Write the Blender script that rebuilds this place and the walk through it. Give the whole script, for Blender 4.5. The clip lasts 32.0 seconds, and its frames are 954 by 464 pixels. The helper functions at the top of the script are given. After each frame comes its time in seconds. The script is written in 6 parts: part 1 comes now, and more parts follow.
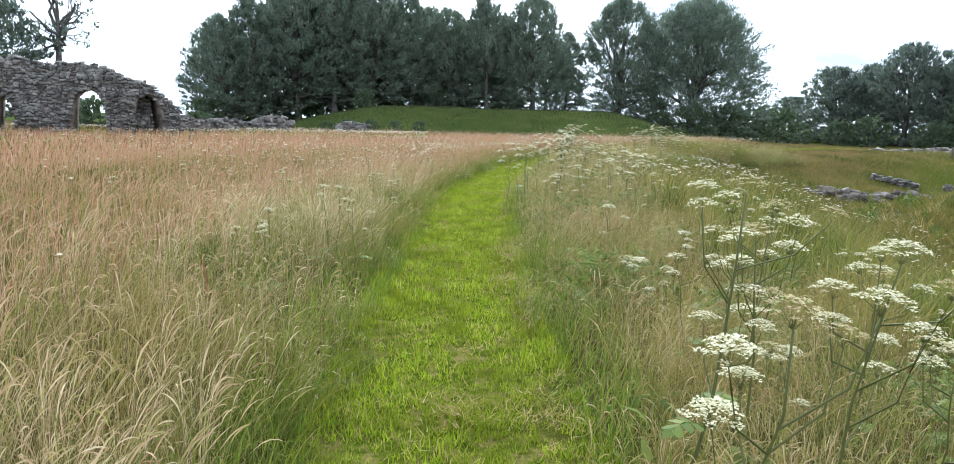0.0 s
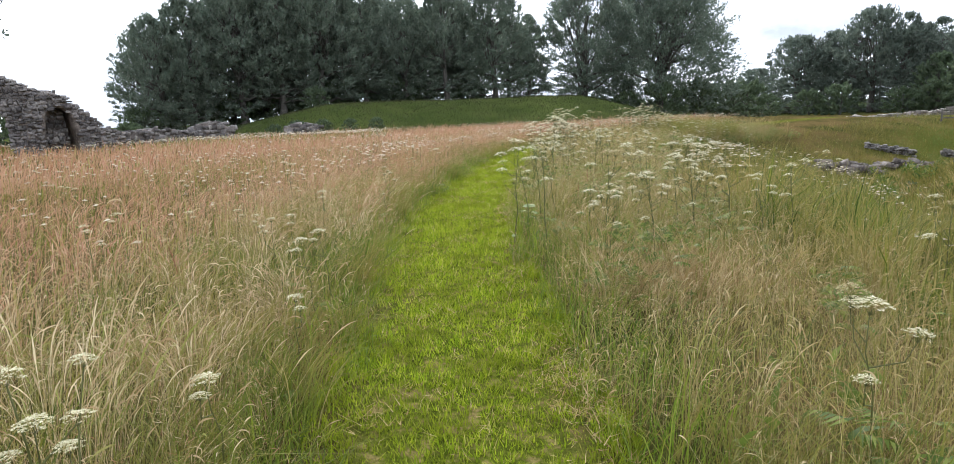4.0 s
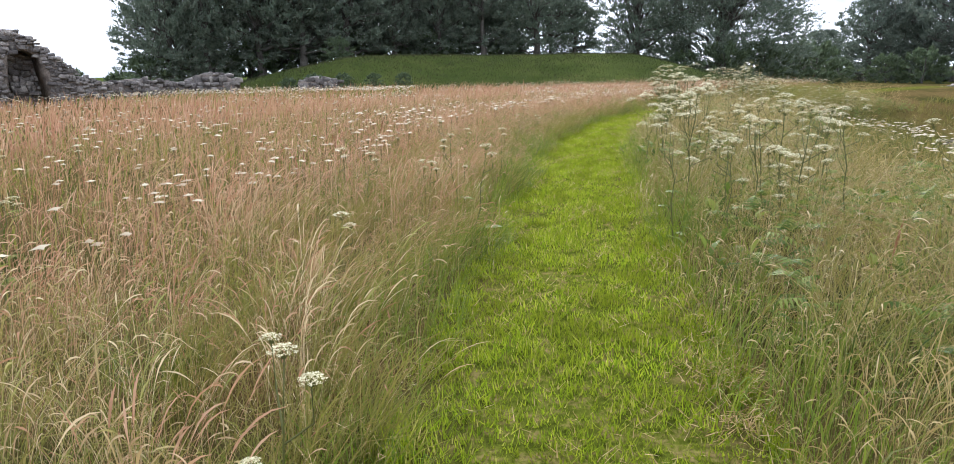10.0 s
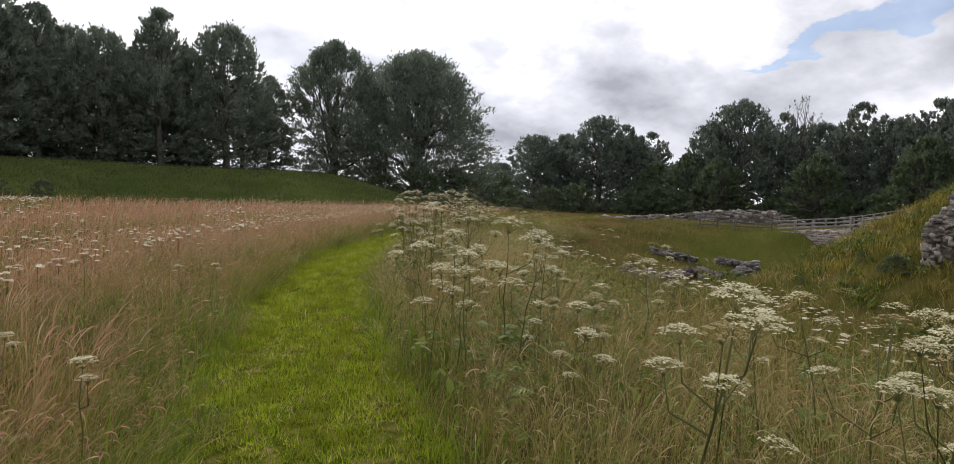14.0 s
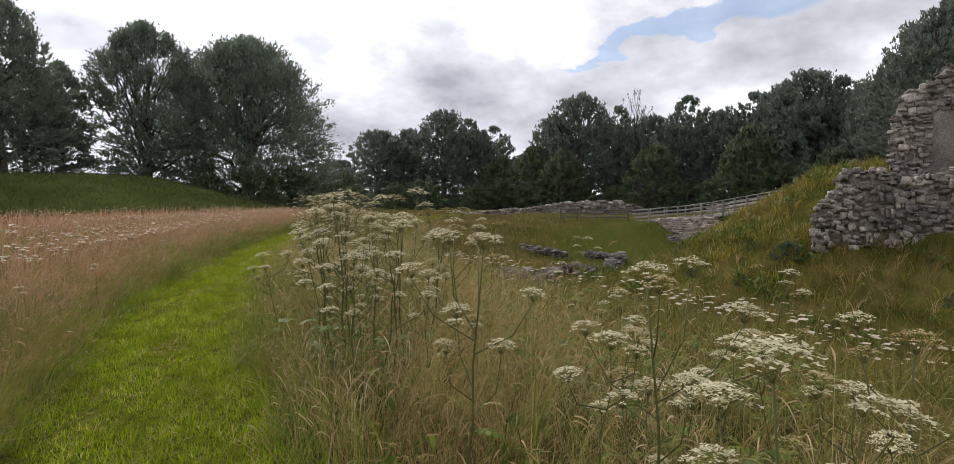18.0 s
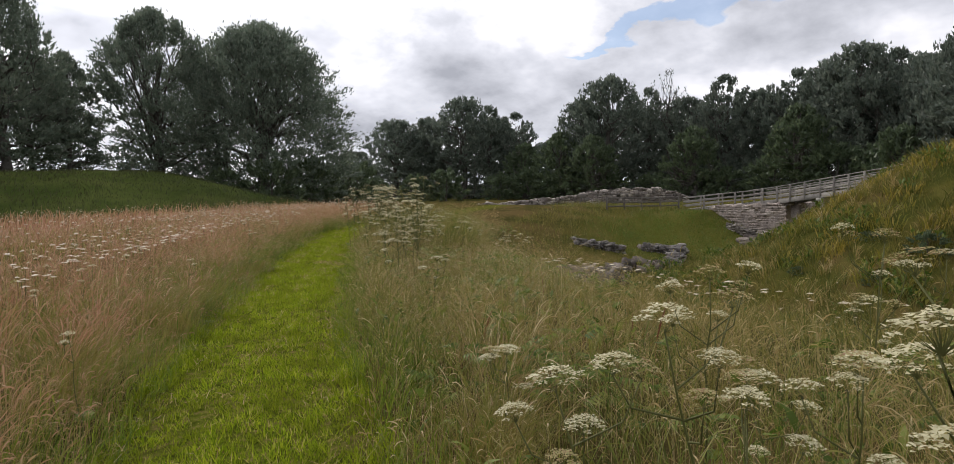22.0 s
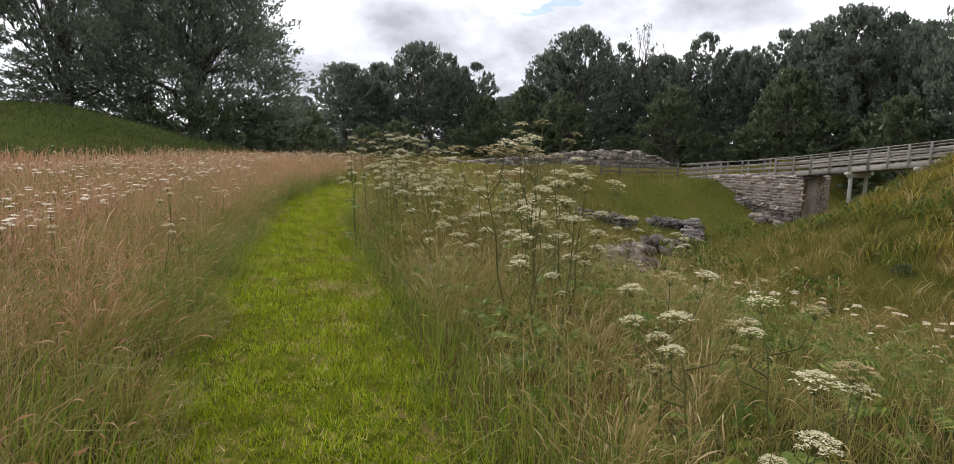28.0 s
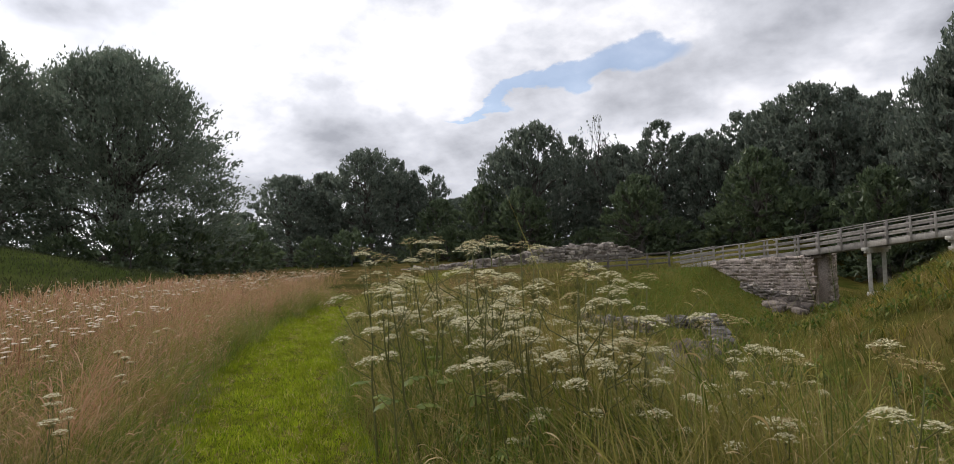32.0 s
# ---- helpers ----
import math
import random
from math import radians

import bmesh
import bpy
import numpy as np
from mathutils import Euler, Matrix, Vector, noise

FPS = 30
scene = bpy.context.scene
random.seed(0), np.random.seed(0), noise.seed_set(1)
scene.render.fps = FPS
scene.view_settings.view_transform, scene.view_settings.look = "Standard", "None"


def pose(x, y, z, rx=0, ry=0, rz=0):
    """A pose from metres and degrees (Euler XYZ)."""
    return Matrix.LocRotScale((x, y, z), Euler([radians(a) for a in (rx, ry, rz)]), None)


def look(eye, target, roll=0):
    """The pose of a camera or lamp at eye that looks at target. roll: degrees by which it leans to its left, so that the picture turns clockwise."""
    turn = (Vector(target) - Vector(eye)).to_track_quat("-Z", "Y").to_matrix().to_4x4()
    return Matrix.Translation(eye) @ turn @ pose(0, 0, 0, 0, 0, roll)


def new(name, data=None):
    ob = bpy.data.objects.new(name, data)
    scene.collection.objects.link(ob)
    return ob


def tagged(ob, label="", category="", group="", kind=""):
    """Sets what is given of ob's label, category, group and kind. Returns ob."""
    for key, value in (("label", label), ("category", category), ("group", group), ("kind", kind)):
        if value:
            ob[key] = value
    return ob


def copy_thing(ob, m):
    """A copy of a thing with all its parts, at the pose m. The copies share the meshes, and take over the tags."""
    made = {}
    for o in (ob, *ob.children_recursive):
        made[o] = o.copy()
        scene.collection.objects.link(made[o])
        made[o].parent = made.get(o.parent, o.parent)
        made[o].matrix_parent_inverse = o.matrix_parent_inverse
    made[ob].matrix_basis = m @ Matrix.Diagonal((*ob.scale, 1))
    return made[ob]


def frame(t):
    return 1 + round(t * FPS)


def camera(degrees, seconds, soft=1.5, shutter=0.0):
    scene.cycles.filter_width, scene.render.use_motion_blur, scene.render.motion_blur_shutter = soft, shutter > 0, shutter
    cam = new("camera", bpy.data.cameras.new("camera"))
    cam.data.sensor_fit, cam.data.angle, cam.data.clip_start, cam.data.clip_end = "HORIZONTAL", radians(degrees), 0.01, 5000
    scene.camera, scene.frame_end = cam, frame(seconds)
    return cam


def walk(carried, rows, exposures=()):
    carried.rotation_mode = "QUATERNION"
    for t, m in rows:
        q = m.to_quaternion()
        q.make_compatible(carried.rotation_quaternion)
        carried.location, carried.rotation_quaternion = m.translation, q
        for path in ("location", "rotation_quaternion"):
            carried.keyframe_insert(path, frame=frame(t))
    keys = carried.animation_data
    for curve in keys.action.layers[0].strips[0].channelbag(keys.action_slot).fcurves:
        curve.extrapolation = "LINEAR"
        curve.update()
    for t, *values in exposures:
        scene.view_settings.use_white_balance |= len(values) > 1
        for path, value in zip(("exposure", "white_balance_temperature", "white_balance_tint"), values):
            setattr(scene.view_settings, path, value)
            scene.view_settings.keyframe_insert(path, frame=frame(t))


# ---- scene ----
# seconds, stops, kelvin, tint: the picture is cooler while the camera faces the sun
EXPOSURES = [(0, 0.81, 5450, 4), (1, 0.39, 5700, 9), (1.6, 0.29, 5720, 9.4), (2.4, 0.33, 5747, 9.9), (3.2, 0.57, 5773, 10.5), (4, 0.63, 5800, 11), (7, 0.63, 5740, 11.6), (8, 0.79, 5720, 11.8), (9, 0.77, 5700, 12), (10, 0.73, 5743, 12.3), (11, 0.67, 5786, 12.6), (12, 0.59, 5829, 12.9), (13, 0.51, 6017, 13.7), (13.5, 0.11, 6183, 14.3), (14, -0.33, 6350, 15), (14.5, -0.53, 6351, 15), (16.5, -0.33, 6354, 14.9), (18, -0.31, 6357, 14.8), (20, -0.25, 6360, 14.7), (21.5, -0.29, 6362, 14.6), (23, -0.45, 6365, 14.5), (24, -0.35, 6367, 14.4), (26, -0.25, 6370, 14.3), (28, -0.03, 6373, 14.2), (30, -0.11, 6377, 14.1), (31, -0.13, 6378, 14.1), (32, -0.35, 6380, 14)]
cam = camera(73.06, 32.0, soft=0.85)
PATH = [
    (0, pose(-0.000, -0.000, 1.658, 80.27, -1.39, -4.30)),
    (0.5, pose(-0.057, 0.624, 1.646, 79.06, 0.06, -4.14)),
    (1, pose(-0.023, 1.230, 1.601, 76.37, 3.09, -5.58)),
    (1.5, pose(-0.007, 1.850, 1.602, 78.19, 2.21, -1.03)),
    (2, pose(-0.004, 2.458, 1.597, 77.38, 2.37, -4.82)),
    (2.5, pose(0.022, 3.039, 1.554, 72.43, 0.87, -2.94)),
    (3, pose(0.034, 3.669, 1.578, 73.64, 2.54, -8.45)),
    (3.5, pose(0.101, 4.343, 1.565, 75.66, 1.13, -6.12)),
    (4, pose(0.125, 5.036, 1.586, 79.55, 2.20, -7.84)),
    (4.5, pose(0.185, 5.660, 1.560, 79.00, 0.43, -5.86)),
    (6.5, pose(0.048, 7.956, 1.658, 76.71, -0.52, -7.23)),
    (7, pose(0.059, 8.556, 1.638, 74.70, -0.90, -3.79)),
    (7.5, pose(0.119, 9.179, 1.624, 77.46, -1.14, -7.11)),
    (8, pose(0.138, 9.820, 1.610, 77.60, -0.22, -6.32)),
    (8.5, pose(0.192, 10.441, 1.599, 75.39, 2.28, -7.46)),
    (9, pose(0.293, 11.094, 1.589, 78.59, 0.41, -4.90)),
    (9.5, pose(0.403, 11.734, 1.563, 74.75, 1.50, -9.46)),
    (10, pose(0.503, 12.419, 1.540, 76.05, 0.76, -4.91)),
    (10.5, pose(0.593, 13.069, 1.573, 76.23, 1.58, -7.56)),
    (11, pose(0.711, 13.703, 1.575, 77.33, -2.00, -9.79)),
    (11.5, pose(0.801, 14.361, 1.607, 78.53, -0.50, -16.68)),
    (12, pose(0.934, 15.017, 1.585, 77.72, 1.19, -18.90)),
    (12.5, pose(1.081, 15.658, 1.581, 78.52, -1.52, -21.15)),
    (13, pose(1.261, 16.290, 1.600, 79.52, -1.97, -22.13)),
    (13.5, pose(1.416, 16.917, 1.601, 81.08, -2.05, -29.69)),
    (14, pose(1.562, 17.545, 1.613, 86.64, -1.96, -31.23)),
    (14.5, pose(1.713, 18.166, 1.601, 86.61, -4.89, -42.78)),
    (16.5, pose(2.390, 20.569, 1.591, 89.39, -4.36, -54.58)),
    (17, pose(2.584, 21.143, 1.621, 87.97, -3.20, -50.24)),
    (17.1, pose(2.622, 21.258, 1.594, 88.56, -2.89, -45.15)),
    (17.5, pose(2.774, 21.722, 1.612, 88.16, -1.47, -44.12)),
    (18, pose(2.976, 22.280, 1.618, 86.63, 0.01, -45.80)),
    (18.5, pose(3.144, 22.842, 1.621, 85.70, -1.68, -42.22)),
    (19, pose(3.286, 23.421, 1.619, 85.54, -0.13, -43.47)),
    (19.5, pose(3.455, 24.001, 1.599, 85.40, -0.13, -42.22)),
    (20, pose(3.651, 24.568, 1.635, 83.77, 1.89, -44.25)),
    (20.5, pose(3.878, 25.134, 1.606, 84.39, 0.41, -42.78)),
    (21, pose(4.075, 25.718, 1.618, 84.64, -1.18, -44.37)),
    (21.5, pose(4.280, 26.306, 1.575, 86.09, -0.98, -45.04)),
    (22, pose(4.479, 26.907, 1.609, 85.77, 1.22, -44.95)),
    (22.5, pose(4.683, 27.486, 1.536, 89.89, 0.44, -43.18)),
    (23, pose(4.906, 28.072, 1.607, 91.32, 1.96, -44.90)),
    (23.5, pose(5.133, 28.658, 1.577, 89.91, 1.63, -46.98)),
    (24, pose(5.353, 29.245, 1.580, 86.92, 2.29, -46.89)),
    (24.5, pose(5.629, 29.809, 1.583, 88.28, 2.32, -50.15)),
    (25, pose(5.929, 30.352, 1.610, 88.89, 1.41, -50.12)),
    (25.5, pose(6.240, 30.892, 1.557, 88.74, 3.03, -52.31)),
    (27.5, pose(7.437, 33.111, 1.600, 84.26, 1.41, -52.67)),
    (28, pose(7.781, 33.670, 1.578, 81.83, -1.43, -50.14)),
    (28.5, pose(8.141, 34.237, 1.590, 84.53, -0.09, -55.99)),
    (29, pose(8.503, 34.796, 1.578, 83.38, -0.89, -57.12)),
    (29.5, pose(8.873, 35.408, 1.609, 81.60, -0.49, -57.11)),
    (30, pose(9.301, 36.024, 1.550, 84.20, 2.10, -54.03)),
    (30.5, pose(9.748, 36.676, 1.617, 85.79, 0.56, -53.17)),
    (31, pose(10.197, 37.309, 1.605, 83.94, 1.55, -51.23)),
    (31.5, pose(10.614, 37.956, 1.620, 87.68, 2.76, -50.83)),
    (32, pose(11.099, 38.546, 1.606, 90.84, 2.94, -55.10)),
]
walk(cam, PATH, EXPOSURES)

# ---- light ----
world = bpy.data.worlds.new("sky")
scene.world = world
world.use_nodes = True
SUN_AZ, SUN_EL = 12.0, 34.0          # degrees east of +y, and above the horizon


def build_sky():
    nt = world.node_tree
    nt.nodes.clear()
    N, L = nt.nodes.new, nt.links.new
    out = N("ShaderNodeOutputWorld")
    sky = N("ShaderNodeTexSky")
    sky.sky_type = "NISHITA"
    sky.sun_disc = False
    sky.sun_elevation, sky.sun_rotation = radians(SUN_EL), radians(SUN_AZ)
    sky.air_density, sky.dust_density, sky.ozone_density = 1.0, 0.2, 2.5
    blue = N("ShaderNodeBackground")
    blue.inputs["Strength"].default_value = 0.15
    L(sky.outputs[0], blue.inputs["Color"])
    tc = N("ShaderNodeTexCoord")
    sep = N("ShaderNodeSeparateXYZ")
    L(tc.outputs["Generated"], sep.inputs[0])

    def m(op, a, b=None, c=None):
        n = N("ShaderNodeMath")
        n.operation = op
        for i, v in enumerate((a, b, c)):
            if v is None:
                continue
            if isinstance(v, (int, float)):
                n.inputs[i].default_value = v
            else:
                L(v, n.inputs[i])
        return n.outputs[0]

    h = m("ADD", m("MAXIMUM", sep.outputs[2], 0.0), 0.42)
    px, py = m("DIVIDE", sep.outputs[0], h), m("DIVIDE", sep.outputs[1], h)
    comb = N("ShaderNodeCombineXYZ")
    L(px, comb.inputs[0]), L(py, comb.inputs[1])

    def cloud(scale, detail, rough, off, twist):
        mp = N("ShaderNodeVectorMath")
        mp.operation = "ADD"
        L(comb.outputs[0], mp.inputs[0])
        mp.inputs[1].default_value = off
        n = N("ShaderNodeTexNoise")
        n.inputs["Scale"].default_value, n.inputs["Detail"].default_value = scale, detail
        n.inputs["Roughness"].default_value = rough
        n.inputs["Distortion"].default_value = twist
        L(mp.outputs[0], n.inputs["Vector"])
        return n.outputs[0]

    big = cloud(1.7, 6, 0.5, (3.1, 1.7, 0), 0.05)
    fine = cloud(4.2, 9, 0.56, (0.4, 6.2, 2.0), 0.08)
    tone = N("ShaderNodeValToRGB")
    els = tone.color_ramp.elements
    els[0].position, els[0].color = 0.36, (0.52, 0.545, 0.59, 1)
    els[1].position, els[1].color = 0.62, (1.75, 1.74, 1.72, 1)
    e = els.new(0.48)
    e.color = (0.95, 0.98, 1.03, 1)
    mixv = m("ADD", m("MULTIPLY", big, 0.6), m("MULTIPLY", fine, 0.4))
    L(mixv, tone.inputs[0])
    white = N("ShaderNodeBackground")
    white.inputs["Strength"].default_value = 1.0
    # thinner, brighter cloud round the sun
    sunv = Vector((math.sin(radians(SUN_AZ)) * math.cos(radians(SUN_EL)), math.cos(radians(SUN_AZ)) * math.cos(radians(SUN_EL)), math.sin(radians(SUN_EL))))
    dot = N("ShaderNodeVectorMath")
    dot.operation = "DOT_PRODUCT"
    L(tc.outputs["Generated"], dot.inputs[0])
    dot.inputs[1].default_value = sunv
    glow = m("MULTIPLY", m("POWER", m("MAXIMUM", dot.outputs["Value"], 0.0), 9.0), 0.55)
    glow = m("ADD", glow, 1.0)
    L(glow, white.inputs["Strength"])
    L(tone.outputs[0], white.inputs["Color"])
    # one long wedge of clear sky low in the east-north-east
    ca, ce = radians(63.5), radians(13.4)
    mid = Vector((math.sin(ca) * math.cos(ce), math.cos(ca) * math.cos(ce), math.sin(ce)))
    right = Vector((math.cos(ca), -math.sin(ca), 0))
    above = right.cross(mid)

    def share(axis):
        d = N("ShaderNodeVectorMath")
        d.operation = "DOT_PRODUCT"
        L(tc.outputs["Generated"], d.inputs[0])
        d.inputs[1].default_value = axis
        return d.outputs["Value"]

    depth = m("MAXIMUM", share(mid), 0.05)
    ga, gb = m("DIVIDE", share(right), depth), m("DIVIDE", share(above), depth)
    wob = m("MULTIPLY", m("SUBTRACT", fine, 0.5), 0.16)
    gb = m("ADD", m("SUBTRACT", gb, m("MULTIPLY", ga, 0.22)), wob)
    wide = m("ADD", 0.026, m("MULTIPLY", m("MAXIMUM", ga, -0.18), 0.11))
    a2 = m("POWER", m("ABSOLUTE", m("DIVIDE", m("ADD", ga, wob), 0.19)), 4.0)
    b2 = m("POWER", m("ABSOLUTE", m("DIVIDE", gb, wide)), 2.0)
    gap = m("SUBTRACT", 1.0, m("ADD", a2, b2))
    gap = m("MINIMUM", m("MAXIMUM", m("MULTIPLY", gap, 1.3), 0.0), 0.6)
    mix = N("ShaderNodeMixShader")
    L(gap, mix.inputs[0]), L(white.outputs[0], mix.inputs[1]), L(blue.outputs[0], mix.inputs[2])
    L(mix.outputs[0], out.inputs[0])


build_sky()
sun_data = bpy.data.lights.new("sun", "SUN")
sun_data.energy, sun_data.angle, sun_data.color = 2.5, radians(4), (1.0, 0.94, 0.84)
sun = new("sun", sun_data)
sun.matrix_world = look((0, 0, 60), (-60 * math.sin(radians(SUN_AZ)), -60 * math.cos(radians(SUN_AZ)), 60 - 60 * math.tan(radians(SUN_EL))))

# ---- materials ----


def principled(name, rough=0.8, spec=0.3):
    mat = bpy.data.materials.new(name)
    mat.use_nodes = True
    b = mat.node_tree.nodes["Principled BSDF"]
    b.inputs["Roughness"].default_value = rough
    b.inputs["Specular IOR Level"].default_value = spec
    return mat, mat.node_tree.nodes.new, mat.node_tree.links.new, b


def ramp(N, stops):
    r = N("ShaderNodeValToRGB")
    els = r.color_ramp.elements
    while len(els) < len(stops):
        els.new(0.5)
    for e, (p, c) in zip(els, stops):
        e.position, e.color = p, (*c, 1)
    return r


def noise_tex(N, L, scale, detail=4, rough=0.55, coord=None):
    n = N("ShaderNodeTexNoise")
    n.inputs["Scale"].default_value, n.inputs["Detail"].default_value, n.inputs["Roughness"].default_value = scale, detail, rough
    if coord is not None:
        L(coord, n.inputs["Vector"])
    return n


def mixc(N, L, fac, a, b, mode="MIX"):
    n = N("ShaderNodeMix")
    n.data_type, n.blend_type = "RGBA", mode
    for k, v in ((0, fac), (6, a), (7, b)):
        if isinstance(v, (int, float)):
            n.inputs[k].default_value = v
        elif isinstance(v, tuple):
            n.inputs[k].default_value = (*v, 1)
        else:
            L(v, n.inputs[k])
    return n.outputs[2]


def leafy(name, stops, patch=None, patch_scale=0.35, through_light=0.4, rough=0.6, spec=0.25):
    """Thin plant matter: colour by blade, drifting patches over metres, some light let through."""
    mat, N, L, b = principled(name, rough, spec)
    geo = N("ShaderNodeNewGeometry")
    r = ramp(N, stops)
    L(geo.outputs["Random Per Island"], r.inputs[0])
    col = r.outputs[0]
    if patch:
        n = noise_tex(N, L, patch_scale, 4, 0.6, geo.outputs["Position"])
        pr = ramp(N, [(0.42, (0, 0, 0)), (0.6, (1, 1, 1))])
        L(n.outputs[0], pr.inputs[0])
        col = mixc(N, L, pr.outputs[0], col, mixc(N, L, 0.75, col, patch))
    L(col, b.inputs["Base Color"])
    t = N("ShaderNodeBsdfTranslucent")
    L(col, t.inputs["Color"])
    mx = N("ShaderNodeMixShader")
    mx.inputs[0].default_value = through_light
    out = mat.node_tree.nodes["Material Output"]
    L(b.outputs[0], mx.inputs[1]), L(t.outputs[0], mx.inputs[2]), L(mx.outputs[0], out.inputs[0])
    return mat


def stony(name, base, dark, light, scale=1.0, lichen=0.35, vary=1.0):
    mat, N, L, b = principled(name, 0.9, 0.2)
    geo, oi = N("ShaderNodeNewGeometry"), N("ShaderNodeObjectInfo")
    n1 = noise_tex(N, L, 1.3 * scale, 5, 0.6, geo.outputs["Position"])
    r1 = ramp(N, [(0.3, dark), (0.52, base), (0.75, light)])
    L(n1.outputs[0], r1.inputs[0])
    n2 = noise_tex(N, L, 14 * scale, 6, 0.65, geo.outputs["Position"])
    r2 = ramp(N, [(0.35, (0.45, 0.45, 0.45)), (0.65, (1.2, 1.18, 1.12))])
    L(n2.outputs[0], r2.inputs[0])
    col = mixc(N, L, 0.8, r1.outputs[0], r2.outputs[0], "MULTIPLY")
    add = N("ShaderNodeMath")
    L(oi.outputs["Random"], add.inputs[0]), L(geo.outputs["Random Per Island"], add.inputs[1])
    fr = N("ShaderNodeMath")
    fr.operation = "FRACT"
    L(add.outputs[0], fr.inputs[0])
    r3 = ramp(N, [(0.0, (1 - 0.5 * vary, 1 - 0.52 * vary, 1 - 0.53 * vary)), (0.5, (0.95, 0.92, 0.9)), (1.0, (1 + 0.5 * vary, 1 + 0.45 * vary, 1 + 0.38 * vary))])
    L(fr.outputs[0], r3.inputs[0])
    col = mixc(N, L, 1.0, col, r3.outputs[0], "MULTIPLY")
    n3 = noise_tex(N, L, 4 * scale, 6, 0.7, geo.outputs["Position"])
    r4 = ramp(N, [(0.56, (0, 0, 0)), (0.68, (lichen, lichen, lichen))])
    L(n3.outputs[0], r4.inputs[0])
    col = mixc(N, L, r4.outputs[0], col, (0.42, 0.41, 0.34))
    L(col, b.inputs["Base Color"])
    bp = N("ShaderNodeBump")
    bp.inputs["Strength"].default_value, bp.inputs["Distance"].default_value = 0.7, 0.03
    L(n2.outputs[0], bp.inputs["Height"]), L(bp.outputs[0], b.inputs["Normal"])
    return mat


def barky(name, base, dark):
    mat, N, L, b = principled(name, 0.9, 0.15)
    geo = N("ShaderNodeNewGeometry")
    n = noise_tex(N, L, 3, 6, 0.65, geo.outputs["Position"])
    r = ramp(N, [(0.3, dark), (0.7, base)])
    L(n.outputs[0], r.inputs[0]), L(r.outputs[0], b.inputs["Base Color"])
    bp = N("ShaderNodeBump")
    bp.inputs["Strength"].default_value, bp.inputs["Distance"].default_value = 0.6, 0.03
    L(n.outputs[0], bp.inputs["Height"]), L(bp.outputs[0], b.inputs["Normal"])
    return mat


def weathered_wood(name, base, dark):
    mat, N, L, b = principled(name, 0.85, 0.2)
    geo, oi = N("ShaderNodeNewGeometry"), N("ShaderNodeObjectInfo")
    n = noise_tex(N, L, 5, 6, 0.7, geo.outputs["Position"])
    r = ramp(N, [(0.3, dark), (0.65, base)])
    L(n.outputs[0], r.inputs[0])
    r3 = ramp(N, [(0.0, (0.75, 0.75, 0.75)), (1.0, (1.15, 1.15, 1.12))])
    L(oi.outputs["Random"], r3.inputs[0])
    L(mixc(N, L, 1.0, r.outputs[0], r3.outputs[0], "MULTIPLY"), b.inputs["Base Color"])
    bp = N("ShaderNodeBump")
    bp.inputs["Strength"].default_value, bp.inputs["Distance"].default_value = 0.4, 0.01
    L(n.outputs[0], bp.inputs["Height"]), L(bp.outputs[0], b.inputs["Normal"])
    return mat


def soil():
    """The sheet of ground: mown green, thatch under the meadow, rough bank and short mound grass by its masks."""
    mat, N, L, b = principled("turf", 1.0, 0.0)
    geo = N("ShaderNodeNewGeometry")
    pos = geo.outputs["Position"]
    n1, n2 = noise_tex(N, L, 0.4, 5, 0.6, pos), noise_tex(N, L, 9, 6, 0.7, pos)
    n3 = noise_tex(N, L, 45, 4, 0.7, pos)
    # thatch colour set dark to add to the shade under the stems
    thatch = ramp(N, [(0.35, (0.045, 0.05, 0.014)), (0.6, (0.12, 0.085, 0.035))])
    L(n1.outputs[0], thatch.inputs[0])
    mown = ramp(N, [(0.36, (0.05, 0.062, 0.008)), (0.5, (0.095, 0.11, 0.014)), (0.62, (0.19, 0.15, 0.055))])
    L(n2.outputs[0], mown.inputs[0])
    bank = ramp(N, [(0.35, (0.045, 0.055, 0.012)), (0.5, (0.085, 0.08, 0.02)), (0.66, (0.14, 0.105, 0.04))])
    L(n1.outputs[0], bank.inputs[0])
    # mound greens lowered: part of the trees' shadow is in this colour
    mound = ramp(N, [(0.35, (0.045, 0.065, 0.016)), (0.65, (0.075, 0.09, 0.026))])
    L(n1.outputs[0], mound.inputs[0])

    def mask(key):
        a = N("ShaderNodeAttribute")
        a.attribute_name = key
        return a.outputs["Fac"]

    col = mixc(N, L, mask("bank"), thatch.outputs[0], bank.outputs[0])
    col = mixc(N, L, mask("mound"), col, mound.outputs[0])
    col = mixc(N, L, mask("mown"), col, mown.outputs[0])
    fine = ramp(N, [(0.3, (0.55, 0.55, 0.55)), (0.7, (1.25, 1.25, 1.2))])
    L(n3.outputs[0], fine.inputs[0])
    L(mixc(N, L, 0.8, col, fine.outputs[0], "MULTIPLY"), b.inputs["Base Color"])
    bp = N("ShaderNodeBump")
    bp.inputs["Strength"].default_value, bp.inputs["Distance"].default_value = 0.8, 0.05
    L(n2.outputs[0], bp.inputs["Height"]), L(bp.outputs[0], b.inputs["Normal"])
    return mat


